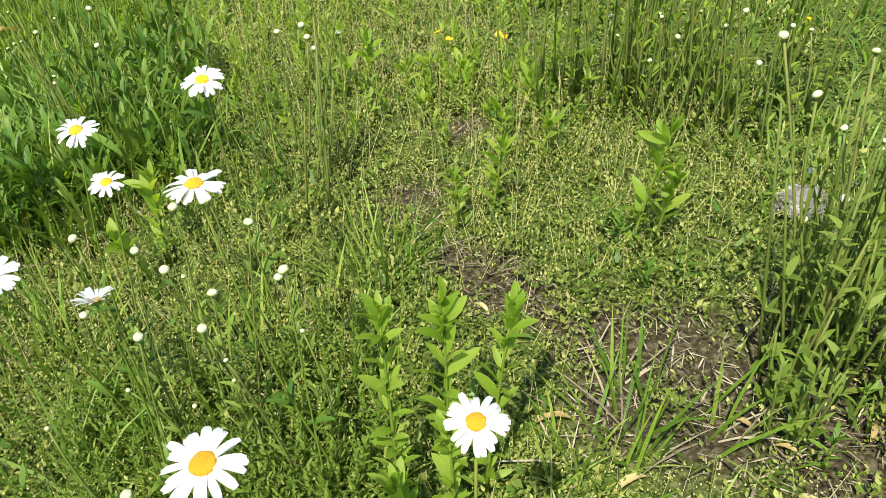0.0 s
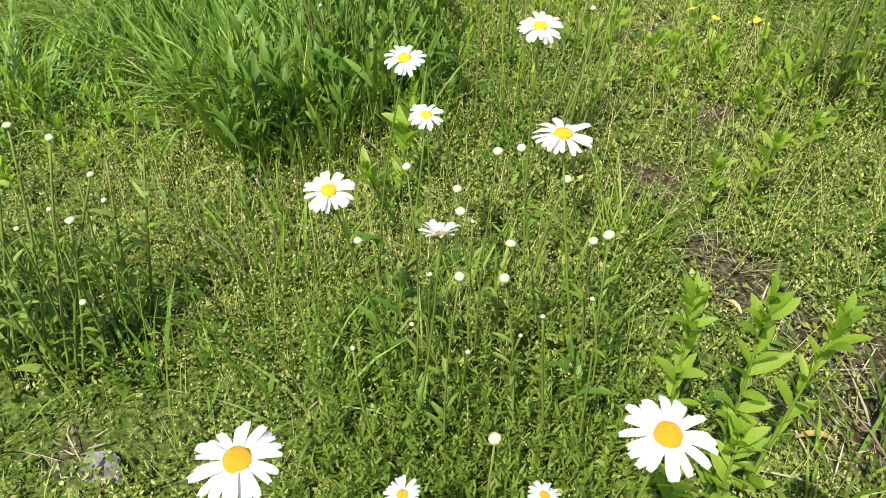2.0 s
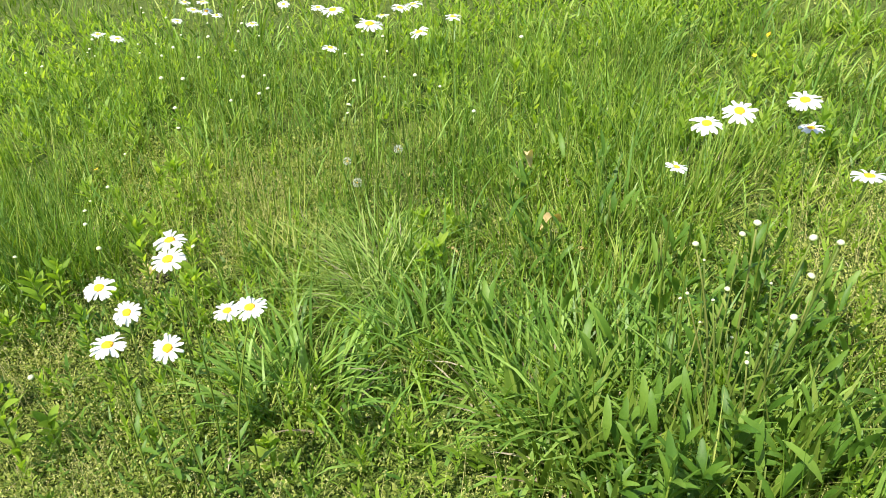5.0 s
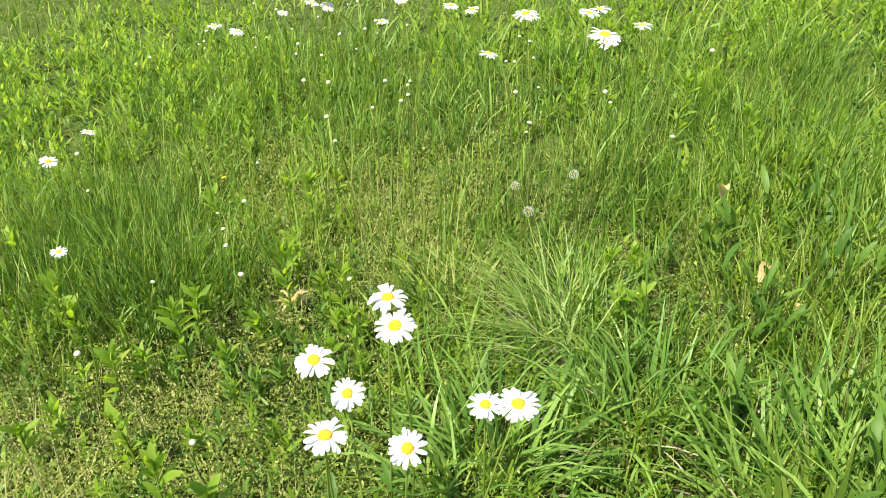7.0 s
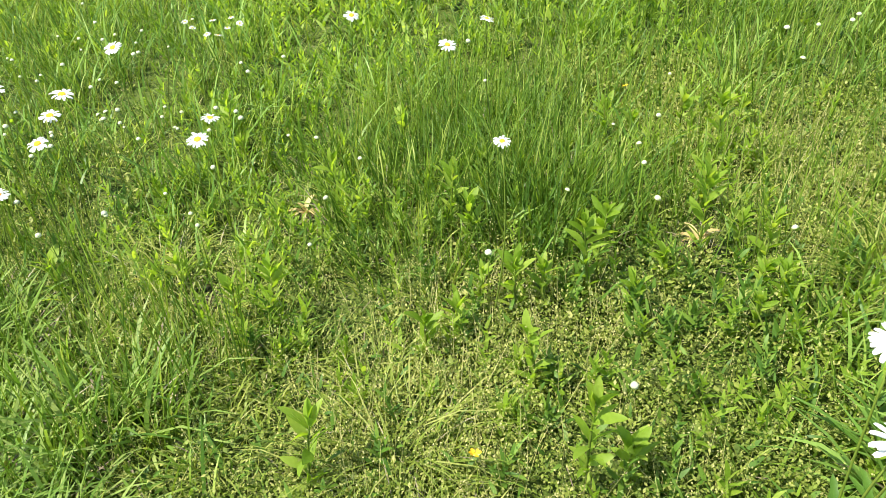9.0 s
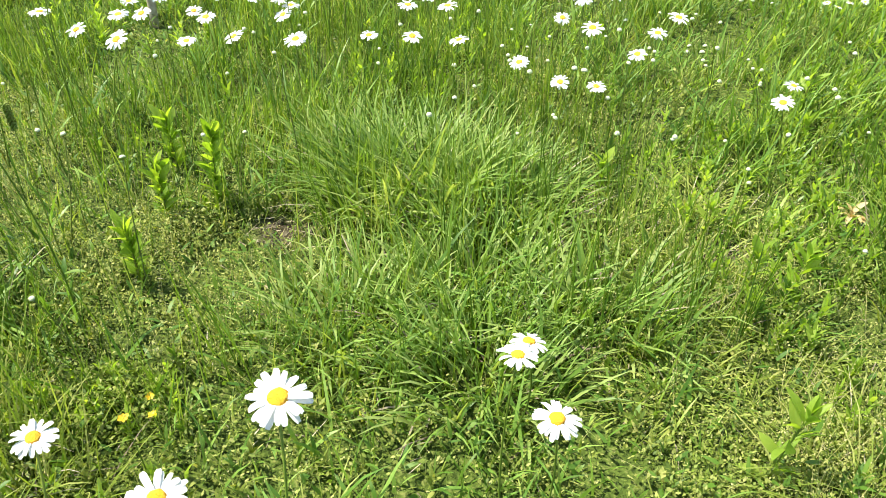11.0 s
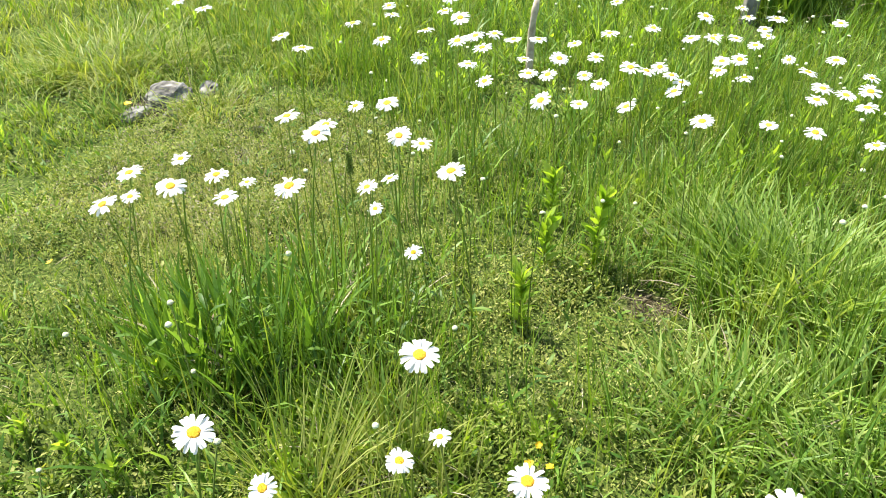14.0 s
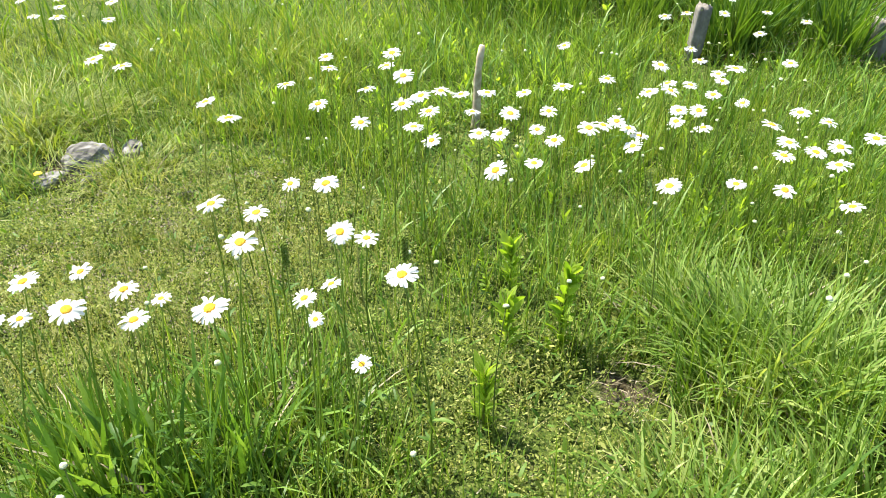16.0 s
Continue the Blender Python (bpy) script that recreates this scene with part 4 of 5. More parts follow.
PETALS = [petal_mesh(1.0, w, a, sd, nt) for w, a, sd, nt in ((0.255, 0.05, 0.02, 0.06), (0.28, 0.09, -0.05, 0.03), (0.235, 0.02, 0.06, 0.09), (0.265, 0.12, 0.0, 0.05), (0.245, -0.03, -0.04, 0.04))]
DISC_MESH = dome_mesh("disc", 1.0, 0.55, DISC, 6, 16, 0.06, 0.2)
CALYX_MESH = dome_mesh("calyx", 1.0, 0.8, STEM, 4, 10, 0.08, 0.2)
CUP_MESH = dome_mesh("calyx", 0.27, 0.2, STEM, 4, 10, 0.08, 0.2)
BUD_MESH = dome_mesh("bud", 1.0, 1.0, BUD, 5, 10, 0.05, 0.5)


def ring_of_petals(seed):
    """All ray florets of one head as one mesh, for heads that stand far off."""
    r = random.Random(seed)
    n, V, T, off = r.randint(21, 25), [], [], 0
    for i in range(n):
        me = r.choice(PETALS)
        m = petal_pose(i, n, r)
        co = np.empty(len(me.vertices) * 3, np.float32)
        me.vertices.foreach_get("co", co)
        V.append(np.array([m @ Vector(c) for c in co.reshape(-1, 3)]))
        t = np.empty(len(me.polygons) * 3, np.int32)
        me.loops.foreach_get("vertex_index", t)
        T.append(t.reshape(-1, 3) + off)
        off += len(V[-1])
    return np_mesh("petals", np.concatenate(V), np.concatenate(T), PETAL, smooth=True)


def petal_pose(i, n, r, lift=0.0):
    return pose(0, 0, 0, 0, 0, 360 * i / n + r.uniform(-6, 6)) @ Matrix.Translation((0, 0.20, 0.0 + 0.012 * (i % 2))) @ pose(0, 0, 0, r.uniform(-12, 13) + lift, r.uniform(-16, 16), 0) @ Matrix.Scale(r.uniform(0.68, 0.85), 4)


RINGS = [ring_of_petals(s) for s in range(6)]
STEM_LEAF = leaf_mesh("stem_leaf", 1.0, 0.22, DAISY_LEAF, 0.3, 0.8, 0.2, 6)
BUD_LEAF = leaf_mesh("stem_leaf", 1.0, 0.20, MID_LEAF, 0.3, 0.8, 0.1, 6)


def stalk_points(x, y, tall, lean, bow):
    s = np.linspace(0, 1, 7)
    px = lean[0] * (1 - s) + bow[0] * np.sin(np.pi * s)
    py = lean[1] * (1 - s) + bow[1] * np.sin(np.pi * s)
    zb = float(ground_z(x + lean[0], y + lean[1]) - ground_z(x, y))
    return np.stack([px, py, zb * (1 - s) + tall * s - 0.012 * (s == 0)], 1), s


def daisy(x, y, tall, wide, near, label, tilt=None, lift=0.0, group="daisies in the meadow"):
    """A white daisy: a leafy stalk, a green cup, a yellow disc and a ring of white rays. x, y and tall name the head."""
    r = random.Random(int(x * 1000) * 7919 + int(y * 1000))
    root = thing("daisy", x, y, label, "flower", group)
    lean = (r.gauss(0, 0.035), r.gauss(0, 0.035))
    pts, s = stalk_points(x, y, tall - 0.008, lean, (r.gauss(0, 0.014), r.gauss(0, 0.014)))
    part("stem", tube_mesh("stem", pts, 0.0020 - 0.0006 * s, STEM, 6 if near else 4), root)
    if near:
        for i in range(r.randint(4, 7)):
            f = r.uniform(0.05, 0.5) ** 1.2
            at = Vector([float(np.interp(f, s, pts[:, j])) for j in range(3)])
            part("stem_leaf", STEM_LEAF, root, Matrix.Translation(at) @ pose(0, 0, 0, 0, 0, r.uniform(0, 360)) @ pose(0, 0, 0, r.uniform(15, 60), 0, 0) @ Matrix.Scale(r.uniform(0.03, 0.055), 4))
    tip = Vector(pts[-1] + np.array([0, 0, 0.006]))
    if tilt is None:
        to = Vector(((0.10 if x < -3.75 else 0.20 if x < -2.3 else 0.06) + r.gauss(0, 0.13), -0.06 + r.gauss(0, 0.13), 1.0))
    else:
        to = Vector((*tilt, 1.0))
    head = Matrix.Translation(tip) @ to.to_track_quat("Z", "Y").to_matrix().to_4x4() @ pose(0, 0, 0, 0, 0, r.uniform(0, 360))
    R = wide / 2
    cup = head @ Matrix.Translation((0, 0, -0.06 * R)) @ pose(0, 0, 0, 180, 0, 0) @ Matrix.Scale(R, 4)
    calyx = part("calyx", CUP_MESH, root, cup, "green cup under the petals")
    on_cup = cup.inverted() @ head
    part("disc", DISC_MESH, calyx, on_cup @ Matrix.Diagonal((0.325 * R, 0.325 * R, 0.26 * R, 1)), "yellow flower centre")
    if near:
        n = r.randint(21, 25)
        for i in range(n):
            part("petal", r.choice(PETALS), calyx, on_cup @ Matrix.Scale(R * 1.05, 4) @ petal_pose(i, n, r, lift))
    else:
        part("petals", RINGS[r.randrange(6)], calyx, on_cup @ Matrix.Scale(R * r.uniform(0.96, 1.06), 4), "ring of white petals")
    return root


DAISIES_FIRST = [
    (-0.393, 1.071, 0.54, 0.059), (-0.568, 1.063, 0.51, 0.058), (-0.537, 1.005, 0.46, 0.049), (-0.386, 0.819, 0.55, 0.062),
    (-0.643, 0.848, 0.47, 0.059), (-0.511, 0.763, 0.47, 0.046), (-0.635, 0.430, 0.58, 0.063), (-0.352, 0.446, 0.57, 0.061),
    (-0.156, 0.470, 0.51, 0.053), (-0.424, 0.449, 0.49, 0.026), (-0.526, 0.425, 0.54, 0.026), (-0.825, 1.892, 0.63, 0.054),
    (-0.875, 1.874, 0.62, 0.053), (-0.723, 1.924, 0.63, 0.053), (-0.630, 1.834, 0.53, 0.056), (-0.690, 1.980, 0.56, 0.043),
    (-0.922, 1.782, 0.59, 0.036),
]
DAISIES_BACK = [
    (-1.923, 2.999, 0.47), (-1.575, 2.804, 0.54), (-1.499, 2.930, 0.55), (-2.629, 4.291, 0.33), (-2.447, 3.539, 0.42),
    (-3.287, 4.385, 0.25), (-1.748, 2.586, 0.67), (-1.881, 3.475, 0.45), (-1.546, 2.253, 0.72), (-1.628, 2.812, 0.61),
    (-1.609, 2.890, 0.60), (-2.975, 4.244, 0.31), (-2.778, 3.771, 0.46), (-3.013, 4.032, 0.42),
]
DAISIES_SEVEN = [
    (-1.836, 1.570, 0.48, 0.055), (-1.786, 1.556, 0.44, 0.047), (-1.800, 1.507, 0.41, 0.060), (-1.687, 1.502, 0.41, 0.050),
    (-1.748, 1.646, 0.49, 0.059), (-1.782, 1.712, 0.49, 0.059), (-1.560, 1.554, 0.46, 0.055), (-1.601, 1.555, 0.45, 0.047),
]
DAISIES_BEND = [
    (-3.104, 2.493, 0.31, 0.054), (-3.073, 2.641, 0.34, 0.048), (-2.487, 1.845, 0.42, 0.032), (-3.437, 2.463, 0.37, 0.048),
    (-3.551, 1.316, 0.28, 0.053), (-3.462, 1.373, 0.30, 0.052), (-3.571, 1.998, 0.21, 0.054), (-3.353, 1.808, 0.27),
    (-3.653, 1.563, 0.30, 0.053), (-2.602, 0.935, 0.34, 0.055), (-2.540, 0.898, 0.38, 0.057), (-2.451, 0.921, 0.35, 0.060),
    (-3.657, 1.663, 0.39, 0.061), (-3.690, 1.631, 0.34), (-3.981, 1.996, 0.35), (-3.938, 1.616, 0.36), (-3.932, 1.510, 0.36),
    (-3.729, 1.461, 0.35), (-4.151, 1.539, 0.23), (-4.247, 1.651, 0.36), (-4.554, 1.603, 0.36), (-4.563, 1.701, 0.36),
]
DAISIES_SLOPE = [
    (-3.959, 0.895, 0.29), (-3.778, 0.690, 0.36), (-3.786, 1.113, 0.32), (-3.957, 1.018, 0.28), (-3.861, 1.309, 0.21),
    (-3.900, 1.106, 0.38), (-4.506, 0.838, 0.30), (-3.970, 1.127, 0.40), (-3.757, -0.340, 0.51), (-3.697, 0.287, 0.43),
    (-4.164, 1.017, 0.38, 0.066), (-3.932, 0.507, 0.45, 0.061), (-4.433, 0.917, 0.38), (-4.964, 1.165, 0.20), (-4.577, 0.850, 0.28),
    (-4.407, 0.815, 0.30), (-4.345, 0.862, 0.36), (-4.437, 0.907, 0.27), (-4.151, 1.079, 0.42), (-4.687, 1.380, 0.23),
    (-4.083, 1.044, 0.36), (-4.019, 1.017, 0.35), (-3.930, 1.057, 0.40), (-4.160, 1.296, 0.35),
]
DAISIES_NEAR = [
    (-2.630, 0.209, 0.47, 0.054), (-2.432, 0.003, 0.49, 0.047), (-2.392, 0.093, 0.46, 0.033), (-2.516, 0.206, 0.39, 0.037),
    (-2.482, 0.361, 0.42, 0.049), (-2.423, 0.614, 0.49, 0.065), (-3.120, 0.164, 0.49, 0.055), (-3.054, -0.259, 0.48, 0.046),
    (-3.035, -0.497, 0.41), (-3.108, 0.091, 0.31, 0.037), (-3.126, 0.048, 0.46, 0.035), (-2.546, 0.250, 0.41, 0.028),
    (-2.378, 0.491, 0.417), (-2.331, 0.385, 0.457),
]
DAISIES_ROW = [
    (-3.157, -0.509, 0.42, 0.055), (-2.982, -0.310, 0.49, 0.054), (-3.019, -0.422, 0.44, 0.036), (-3.070, -0.333, 0.50, 0.038),
    (-2.993, -0.217, 0.47, 0.045), (-3.035, -0.191, 0.48, 0.032), (-2.968, -0.083, 0.52, 0.057), (-3.049, -0.057, 0.58, 0.051),
    (-3.375, -0.157, 0.45, 0.053), (-3.387, -0.249, 0.46, 0.054), (-3.582, -0.153, 0.42, 0.045), (-3.487, -0.047, 0.47, 0.056),
    (-3.205, 0.049, 0.51, 0.047), (-3.241, 0.085, 0.48, 0.043), (-3.070, 0.020, 0.47, 0.041), (-3.095, 0.025, 0.41, 0.030),
    (-4.331, -0.983, 0.49), (-4.695, -1.137, 0.42), (-4.460, -0.966, 0.43), (-4.840, -1.388, 0.49), (-3.938, -0.471, 0.49),
    (-4.080, -0.298, 0.50), (-3.926, -0.171, 0.50), (-3.928, -0.066, 0.45, 0.05), (-4.159, -0.094, 0.47),
]
DAISIES_CLUSTER = [
    (-4.298, -0.042, 0.54), (-4.382, -0.076, 0.48), (-4.797, -0.373, 0.39), (-4.590, -0.310, 0.41), (-4.133, 0.015, 0.52),
    (-3.898, 0.046, 0.51), (-4.036, 0.075, 0.49), (-3.881, 0.115, 0.50), (-4.203, 0.110, 0.46), (-3.983, 0.061, 0.42),
    (-4.191, 0.082, 0.31), (-4.345, 0.155, 0.41), (-4.435, 0.230, 0.39), (-4.553, 0.177, 0.28), (-4.084, 0.227, 0.37),
    (-4.115, 0.282, 0.36), (-4.147, 0.382, 0.26), (-4.099, 0.521, 0.28), (-4.321, 0.306, 0.36), (-4.775, 0.346, 0.27),
    (-4.332, 0.456, 0.44), (-4.341, 0.422, 0.36), (-4.402, 0.392, 0.28), (-4.242, 0.440, 0.30), (-4.267, 0.579, 0.34),
]
DAISIES_FAR = [
    (-4.276, 0.618, 0.35), (-4.320, 0.661, 0.31), (-4.312, 0.695, 0.29), (-4.232, 0.667, 0.29), (-4.432, 0.595, 0.43),
    (-5.255, 0.502, 0.32), (-5.585, 0.944, 0.38), (-5.821, 1.082, 0.34), (-5.743, 1.235, 0.36), (-5.834, 1.289, 0.40),
    (-6.003, 1.498, 0.30), (-5.546, 1.349, 0.32), (-5.891, 1.650, 0.28), (-5.245, 1.401, 0.28), (-5.375, 1.033, 0.29),
    (-4.505, 0.761, 0.45), (-4.339, 0.941, 0.49), (-4.795, 1.030, 0.33), (-4.218, 0.687, 0.46), (-4.290, 0.760, 0.44),
]
BUDS_NEAR = [
    (-0.445, 0.929, 0.45), (-0.494, 0.884, 0.43), (-0.328, 0.845, 0.37), (-1.039, 0.959, 0.33), (-0.489, 0.774, 0.39),
    (-0.441, 1.519, 0.59), (-0.241, 1.556, 0.54), (-0.819, 1.731, 0.49), (-2.459, 2.037, 0.23), (-0.412, 0.975, 0.42),
    (-0.554, 0.880, 0.47), (-0.358, 0.917, 0.41), (-0.489, 0.947, 0.34), (-0.317, 0.821, 0.40), (-0.642, 1.002, 0.24),
    (-0.423, 0.889, 0.33), (-0.433, 0.827, 0.33), (-0.456, 0.529, 0.44),
]


DAISIES_EDGE = [(-5.50, -1.79, 0.40), (-5.68, -1.90, 0.40), (-5.61, -1.59, 0.40), (-5.21, -1.40, 0.40), (-5.64, -2.06, 0.40), (-5.25, -1.76, 0.40), (-3.10, 3.46, 0.42), (-2.96, 3.38, 0.42),
                (-2.85, 3.81, 0.42), (-2.77, 3.78, 0.42), (-2.24, 3.75, 0.42), (-2.14, 3.68, 0.42), (-4.70, 0.83, 0.34), (-4.68, 0.90, 0.34), (-4.86, 1.03, 0.34), (-5.04, 1.00, 0.34)]
DAISIES_TINY = [(-3.92, 2.24, 0.34), (-3.82, 2.22, 0.34), (-3.92, 2.32, 0.34), (-3.81, 2.29, 0.34), (-3.89, 2.37, 0.34), (-4.00, 2.27, 0.34), (-3.78, 2.23, 0.34), (-3.81, 2.34, 0.34)]

OPEN = "white daisy with a yellow centre on a thin stem"
HALF = "half-opened white daisy with a small yellow centre"
WIDTHS = random.Random(8)
# Heads that lean a way of their own
AWAY = (-0.511, 0.763)
TURNED = {AWAY: (-0.12, 0.40), (-0.386, 0.819): (0.0, 0.0), (-0.393, 1.071): (-0.02, -0.20), (-0.568, 1.063): (0.0, -0.19), (-0.537, 1.005): (0.0, -0.15), (-0.643, 0.848): (0.03, -0.27),
          (-0.352, 0.446): (0.02, -0.08), (-0.156, 0.470): (0.0, -0.12), (-0.635, 0.430): (0.0, 0.0), (-0.825, 1.892): (0.0, -0.42), (-0.875, 1.874): (0.0, -0.22), (-0.723, 1.924): (-0.10, -0.25),
          (-0.630, 1.834): (0.0, 0.05), (-1.836, 1.570): (0.12, -0.26), (-1.800, 1.507): (0.04, -0.09), (-1.687, 1.502): (0.14, -0.52), (-1.786, 1.556): (0.18, -0.52), (-1.782, 1.712): (0.02, -0.07),
          (-1.748, 1.646): (0.08, -0.27), (-1.560, 1.554): (0.0, -0.10), (-1.601, 1.555): (0.0, -0.10), (-2.630, 0.209): (0.23, 0.07), (-2.432, 0.003): (0.18, 0.14), (-2.482, 0.361): (0.10, 0.01),
          (-2.423, 0.614): (0.20, -0.07), (-2.392, 0.093): (0.45, 0.0), (-2.540, 0.898): (-0.17, 0.0), (-2.602, 0.935): (-0.22, 0.15), (-2.451, 0.921): (0.08, 0.0)}
for row, near in ((DAISIES_FIRST, 1), (DAISIES_BACK, 0), (DAISIES_SEVEN, 1), (DAISIES_BEND, 0), (DAISIES_SLOPE, 0), (DAISIES_NEAR, 1), (DAISIES_ROW, 1), (DAISIES_CLUSTER, 0), (DAISIES_FAR, 0), (DAISIES_EDGE, 0)):
    for x, y, tall, *wide in row:
        w = wide[0] if wide else WIDTHS.uniform(0.056, 0.064)
        daisy(x, y, tall, w, near and x > -3.7, HALF if w < 0.044 else OPEN, TURNED.get((x, y)), lift=30 if (x, y) == AWAY else 5 if w < 0.044 else 0)


for x, y, tall in DAISIES_TINY:
    daisy(x, y, tall, 0.024, 0, "tiny half-open white daisy far back in grass", lift=30)


# ---- buds ----
def bud_stalk(x, y, bx, by, tall, size, near=1, leaves=(5, 9), thick=0.0017):
    """A daisy stalk with a closed pale bud; x, y name the bud, bx, by the foot."""
    r = random.Random(int(x * 1000) * 31 + int(y * 1000) * 17)
    root = thing("daisy_bud", x, y, "unopened pale green-white daisy bud on a thin stalk", "flower bud", "daisy buds")
    pts, s = stalk_points(x, y, tall, (bx - x, by - y), (r.gauss(0, 0.012), r.gauss(0, 0.012)))
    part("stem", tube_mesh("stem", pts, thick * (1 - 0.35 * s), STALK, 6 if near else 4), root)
    tip = Matrix.Translation(Vector(pts[-1])) @ pose(0, 0, 0, r.gauss(0, 14), r.gauss(0, 14), 0)
    part("bud", BUD_MESH, root, tip @ Matrix.Diagonal((size, size, size * 0.85, 1)))
    part("calyx", CALYX_MESH, root, tip @ pose(0, 0, 0, 180, 0, 0) @ Matrix.Diagonal((size * 1.04, size * 1.04, size * 0.75, 1)))
    if near:
        for i in range(r.randint(*leaves)):
            f = r.uniform(0.05, 0.88)
            at = Vector([float(np.interp(f, s, pts[:, j])) for j in range(3)])
            part("stem_leaf", BUD_LEAF, root, Matrix.Translation(at) @ pose(0, 0, 0, 0, 0, r.uniform(0, 360)) @ pose(0, 0, 0, r.uniform(20, 65), 0, 0) @ Matrix.Scale(r.uniform(0.020, 0.040) * (1.2 - 0.5 * f), 4))
    return root


for x, y, tall in BUDS_NEAR:
    bud_stalk(x, y, x + WIDTHS.gauss(0, 0.04), y + WIDTHS.gauss(0, 0.04), tall, WIDTHS.uniform(0.0052, 0.0076))
STALKS_FIRST = [(-0.32, 1.52, -0.26, 1.52, 0.35), (-0.30, 1.50, -0.19, 1.51, 0.42), (-0.28, 1.51, -0.25, 1.51, 0.33), (-0.33, 1.61, -0.32, 1.61, 0.33), (0.42, 0.81, 0.32, 0.90, 0.53), (0.42, 0.78, 0.38, 0.82, 0.43),
                (0.42, 0.74, 0.36, 0.79, 0.55), (0.44, 0.82, 0.40, 0.86, 0.25), (0.45, 0.73, 0.39, 0.79, 0.34), (0.49, 0.83, 0.42, 0.90, 0.30), (0.46, 0.76, 0.36, 0.86, 0.46), (0.50, 0.75, 0.44, 0.80, 0.40)]
STALKS_BACK = [(0.58, 1.46, 0.53, 1.49, 0.27), (0.54, 1.53, 0.48, 1.56, 0.24), (0.48, 1.55, 0.40, 1.59, 0.19), (0.62, 1.42, 0.60, 1.44, 0.28), (0.67, 1.38, 0.67, 1.38, 0.26), (0.60, 1.43, 0.57, 1.45, 0.25),
               (0.55, 1.48, 0.50, 1.51, 0.21), (0.45, 1.61, 0.40, 1.64, 0.21), (0.69, 1.35, 0.69, 1.35, 0.26), (0.65, 1.39, 0.63, 1.40, 0.18), (0.50, 1.49, 0.45, 1.52, 0.16), (0.62, 1.50, 0.60, 1.55, 0.30)]
STALKS_LEFT = [(-1.17, 0.91, -1.09, 0.99, 0.47), (-1.13, 0.91, -1.04, 0.99, 0.45), (-1.12, 0.91, -1.01, 1.00, 0.38), (-1.11, 0.91, -1.05, 0.97, 0.32), (-1.09, 0.93, -1.07, 0.95, 0.17), (-1.28, 0.95, -1.20, 1.04, 0.38),
               (-1.23, 0.93, -1.13, 1.03, 0.47), (-1.10, 1.05, -1.06, 1.09, 0.26), (-1.22, 0.95, -1.21, 0.96, 0.13), (-1.38, 1.07, -1.31, 1.15, 0.28)]
STALKS_TALL = [(-0.29, 1.63, -0.27, 1.62, 0.33), (-0.24, 1.57, -0.22, 1.56, 0.40), (-0.22, 1.54, -0.20, 1.53, 0.34), (-0.25, 1.60, -0.34, 1.64, 0.43), (-0.77, 1.76, -0.71, 1.76, 0.46), (-0.76, 1.76, -0.67, 1.76, 0.45),
               (-0.78, 1.76, -0.70, 1.76, 0.39), (-0.79, 1.76, -0.82, 1.76, 0.37), (-0.74, 1.76, -0.71, 1.76, 0.31), (-0.79, 1.78, -0.79, 1.78, 0.48), (-0.84, 1.76, -0.88, 1.76, 0.46)]
for bx, by, x, y, tall in STALKS_FIRST + STALKS_LEFT:
    bud_stalk(x, y, bx, by, tall, WIDTHS.uniform(0.0045, 0.007), leaves=(12, 17), thick=0.0026)
for bx, by, x, y, tall in STALKS_BACK + STALKS_TALL:
    bud_stalk(x, y, bx, by, tall, WIDTHS.uniform(0.0045, 0.007), leaves=(5, 8), thick=0.0024)
for count, cx, cy, r, t0, t1 in ((12, 0.58, 1.48, 0.16, 0.30, 0.55), (6, 0.46, 0.78, 0.07, 0.25, 0.5), (6, -1.18, 0.95, 0.10, 0.2, 0.42), (9, -0.80, 1.77, 0.09, 0.25, 0.45), (8, -0.48, 0.85, 0.12, 0.2, 0.36)):
    for i in range(count):
        bx, by = cx + WIDTHS.gauss(0, r * 0.6), cy + WIDTHS.gauss(0, r * 0.6)
        tall = WIDTHS.uniform(t0, t1)
        bud_stalk(bx + WIDTHS.gauss(0, 0.10) * tall, by + WIDTHS.gauss(0, 0.10) * tall, bx, by, tall, WIDTHS.uniform(0.0025, 0.004), leaves=(4, 7) if count == 6 else (2, 4), thick=0.0022)
FIELDS = ((60, 20, -4.7, -3.5, 1.1, 2.3, 0.2, 0.36), (70, 34, -5.2, -3.4, -0.4, 1.9, 0.2, 0.42), (26, 12, -2.6, -1.2, 2.4, 3.5, 0.3, 0.5), (30, 8, -3.9, -3.1, 1.1, 2.1, 0.15, 0.32),
          (16, 12, -3.5, -2.5, -0.5, 0.4, 0.2, 0.4), (14, 8, -3.2, -2.0, 1.6, 2.7, 0.12, 0.25), (30, 0, -6.2, -4.6, -1.6, 2.4, 0.25, 0.45), (24, 0, -3.6, -2.4, 3.3, 4.6, 0.25, 0.4))
bud_co = np.empty(len(BUD_MESH.vertices) * 3, np.float32)
BUD_MESH.vertices.foreach_get("co", bud_co)
bud_tri = np.empty(len(BUD_MESH.polygons) * 3, np.int32)
BUD_MESH.loops.foreach_get("vertex_index", bud_tri)
far_v, far_t, off, stalk_root, stalk_tall = [], [], 0, [], []
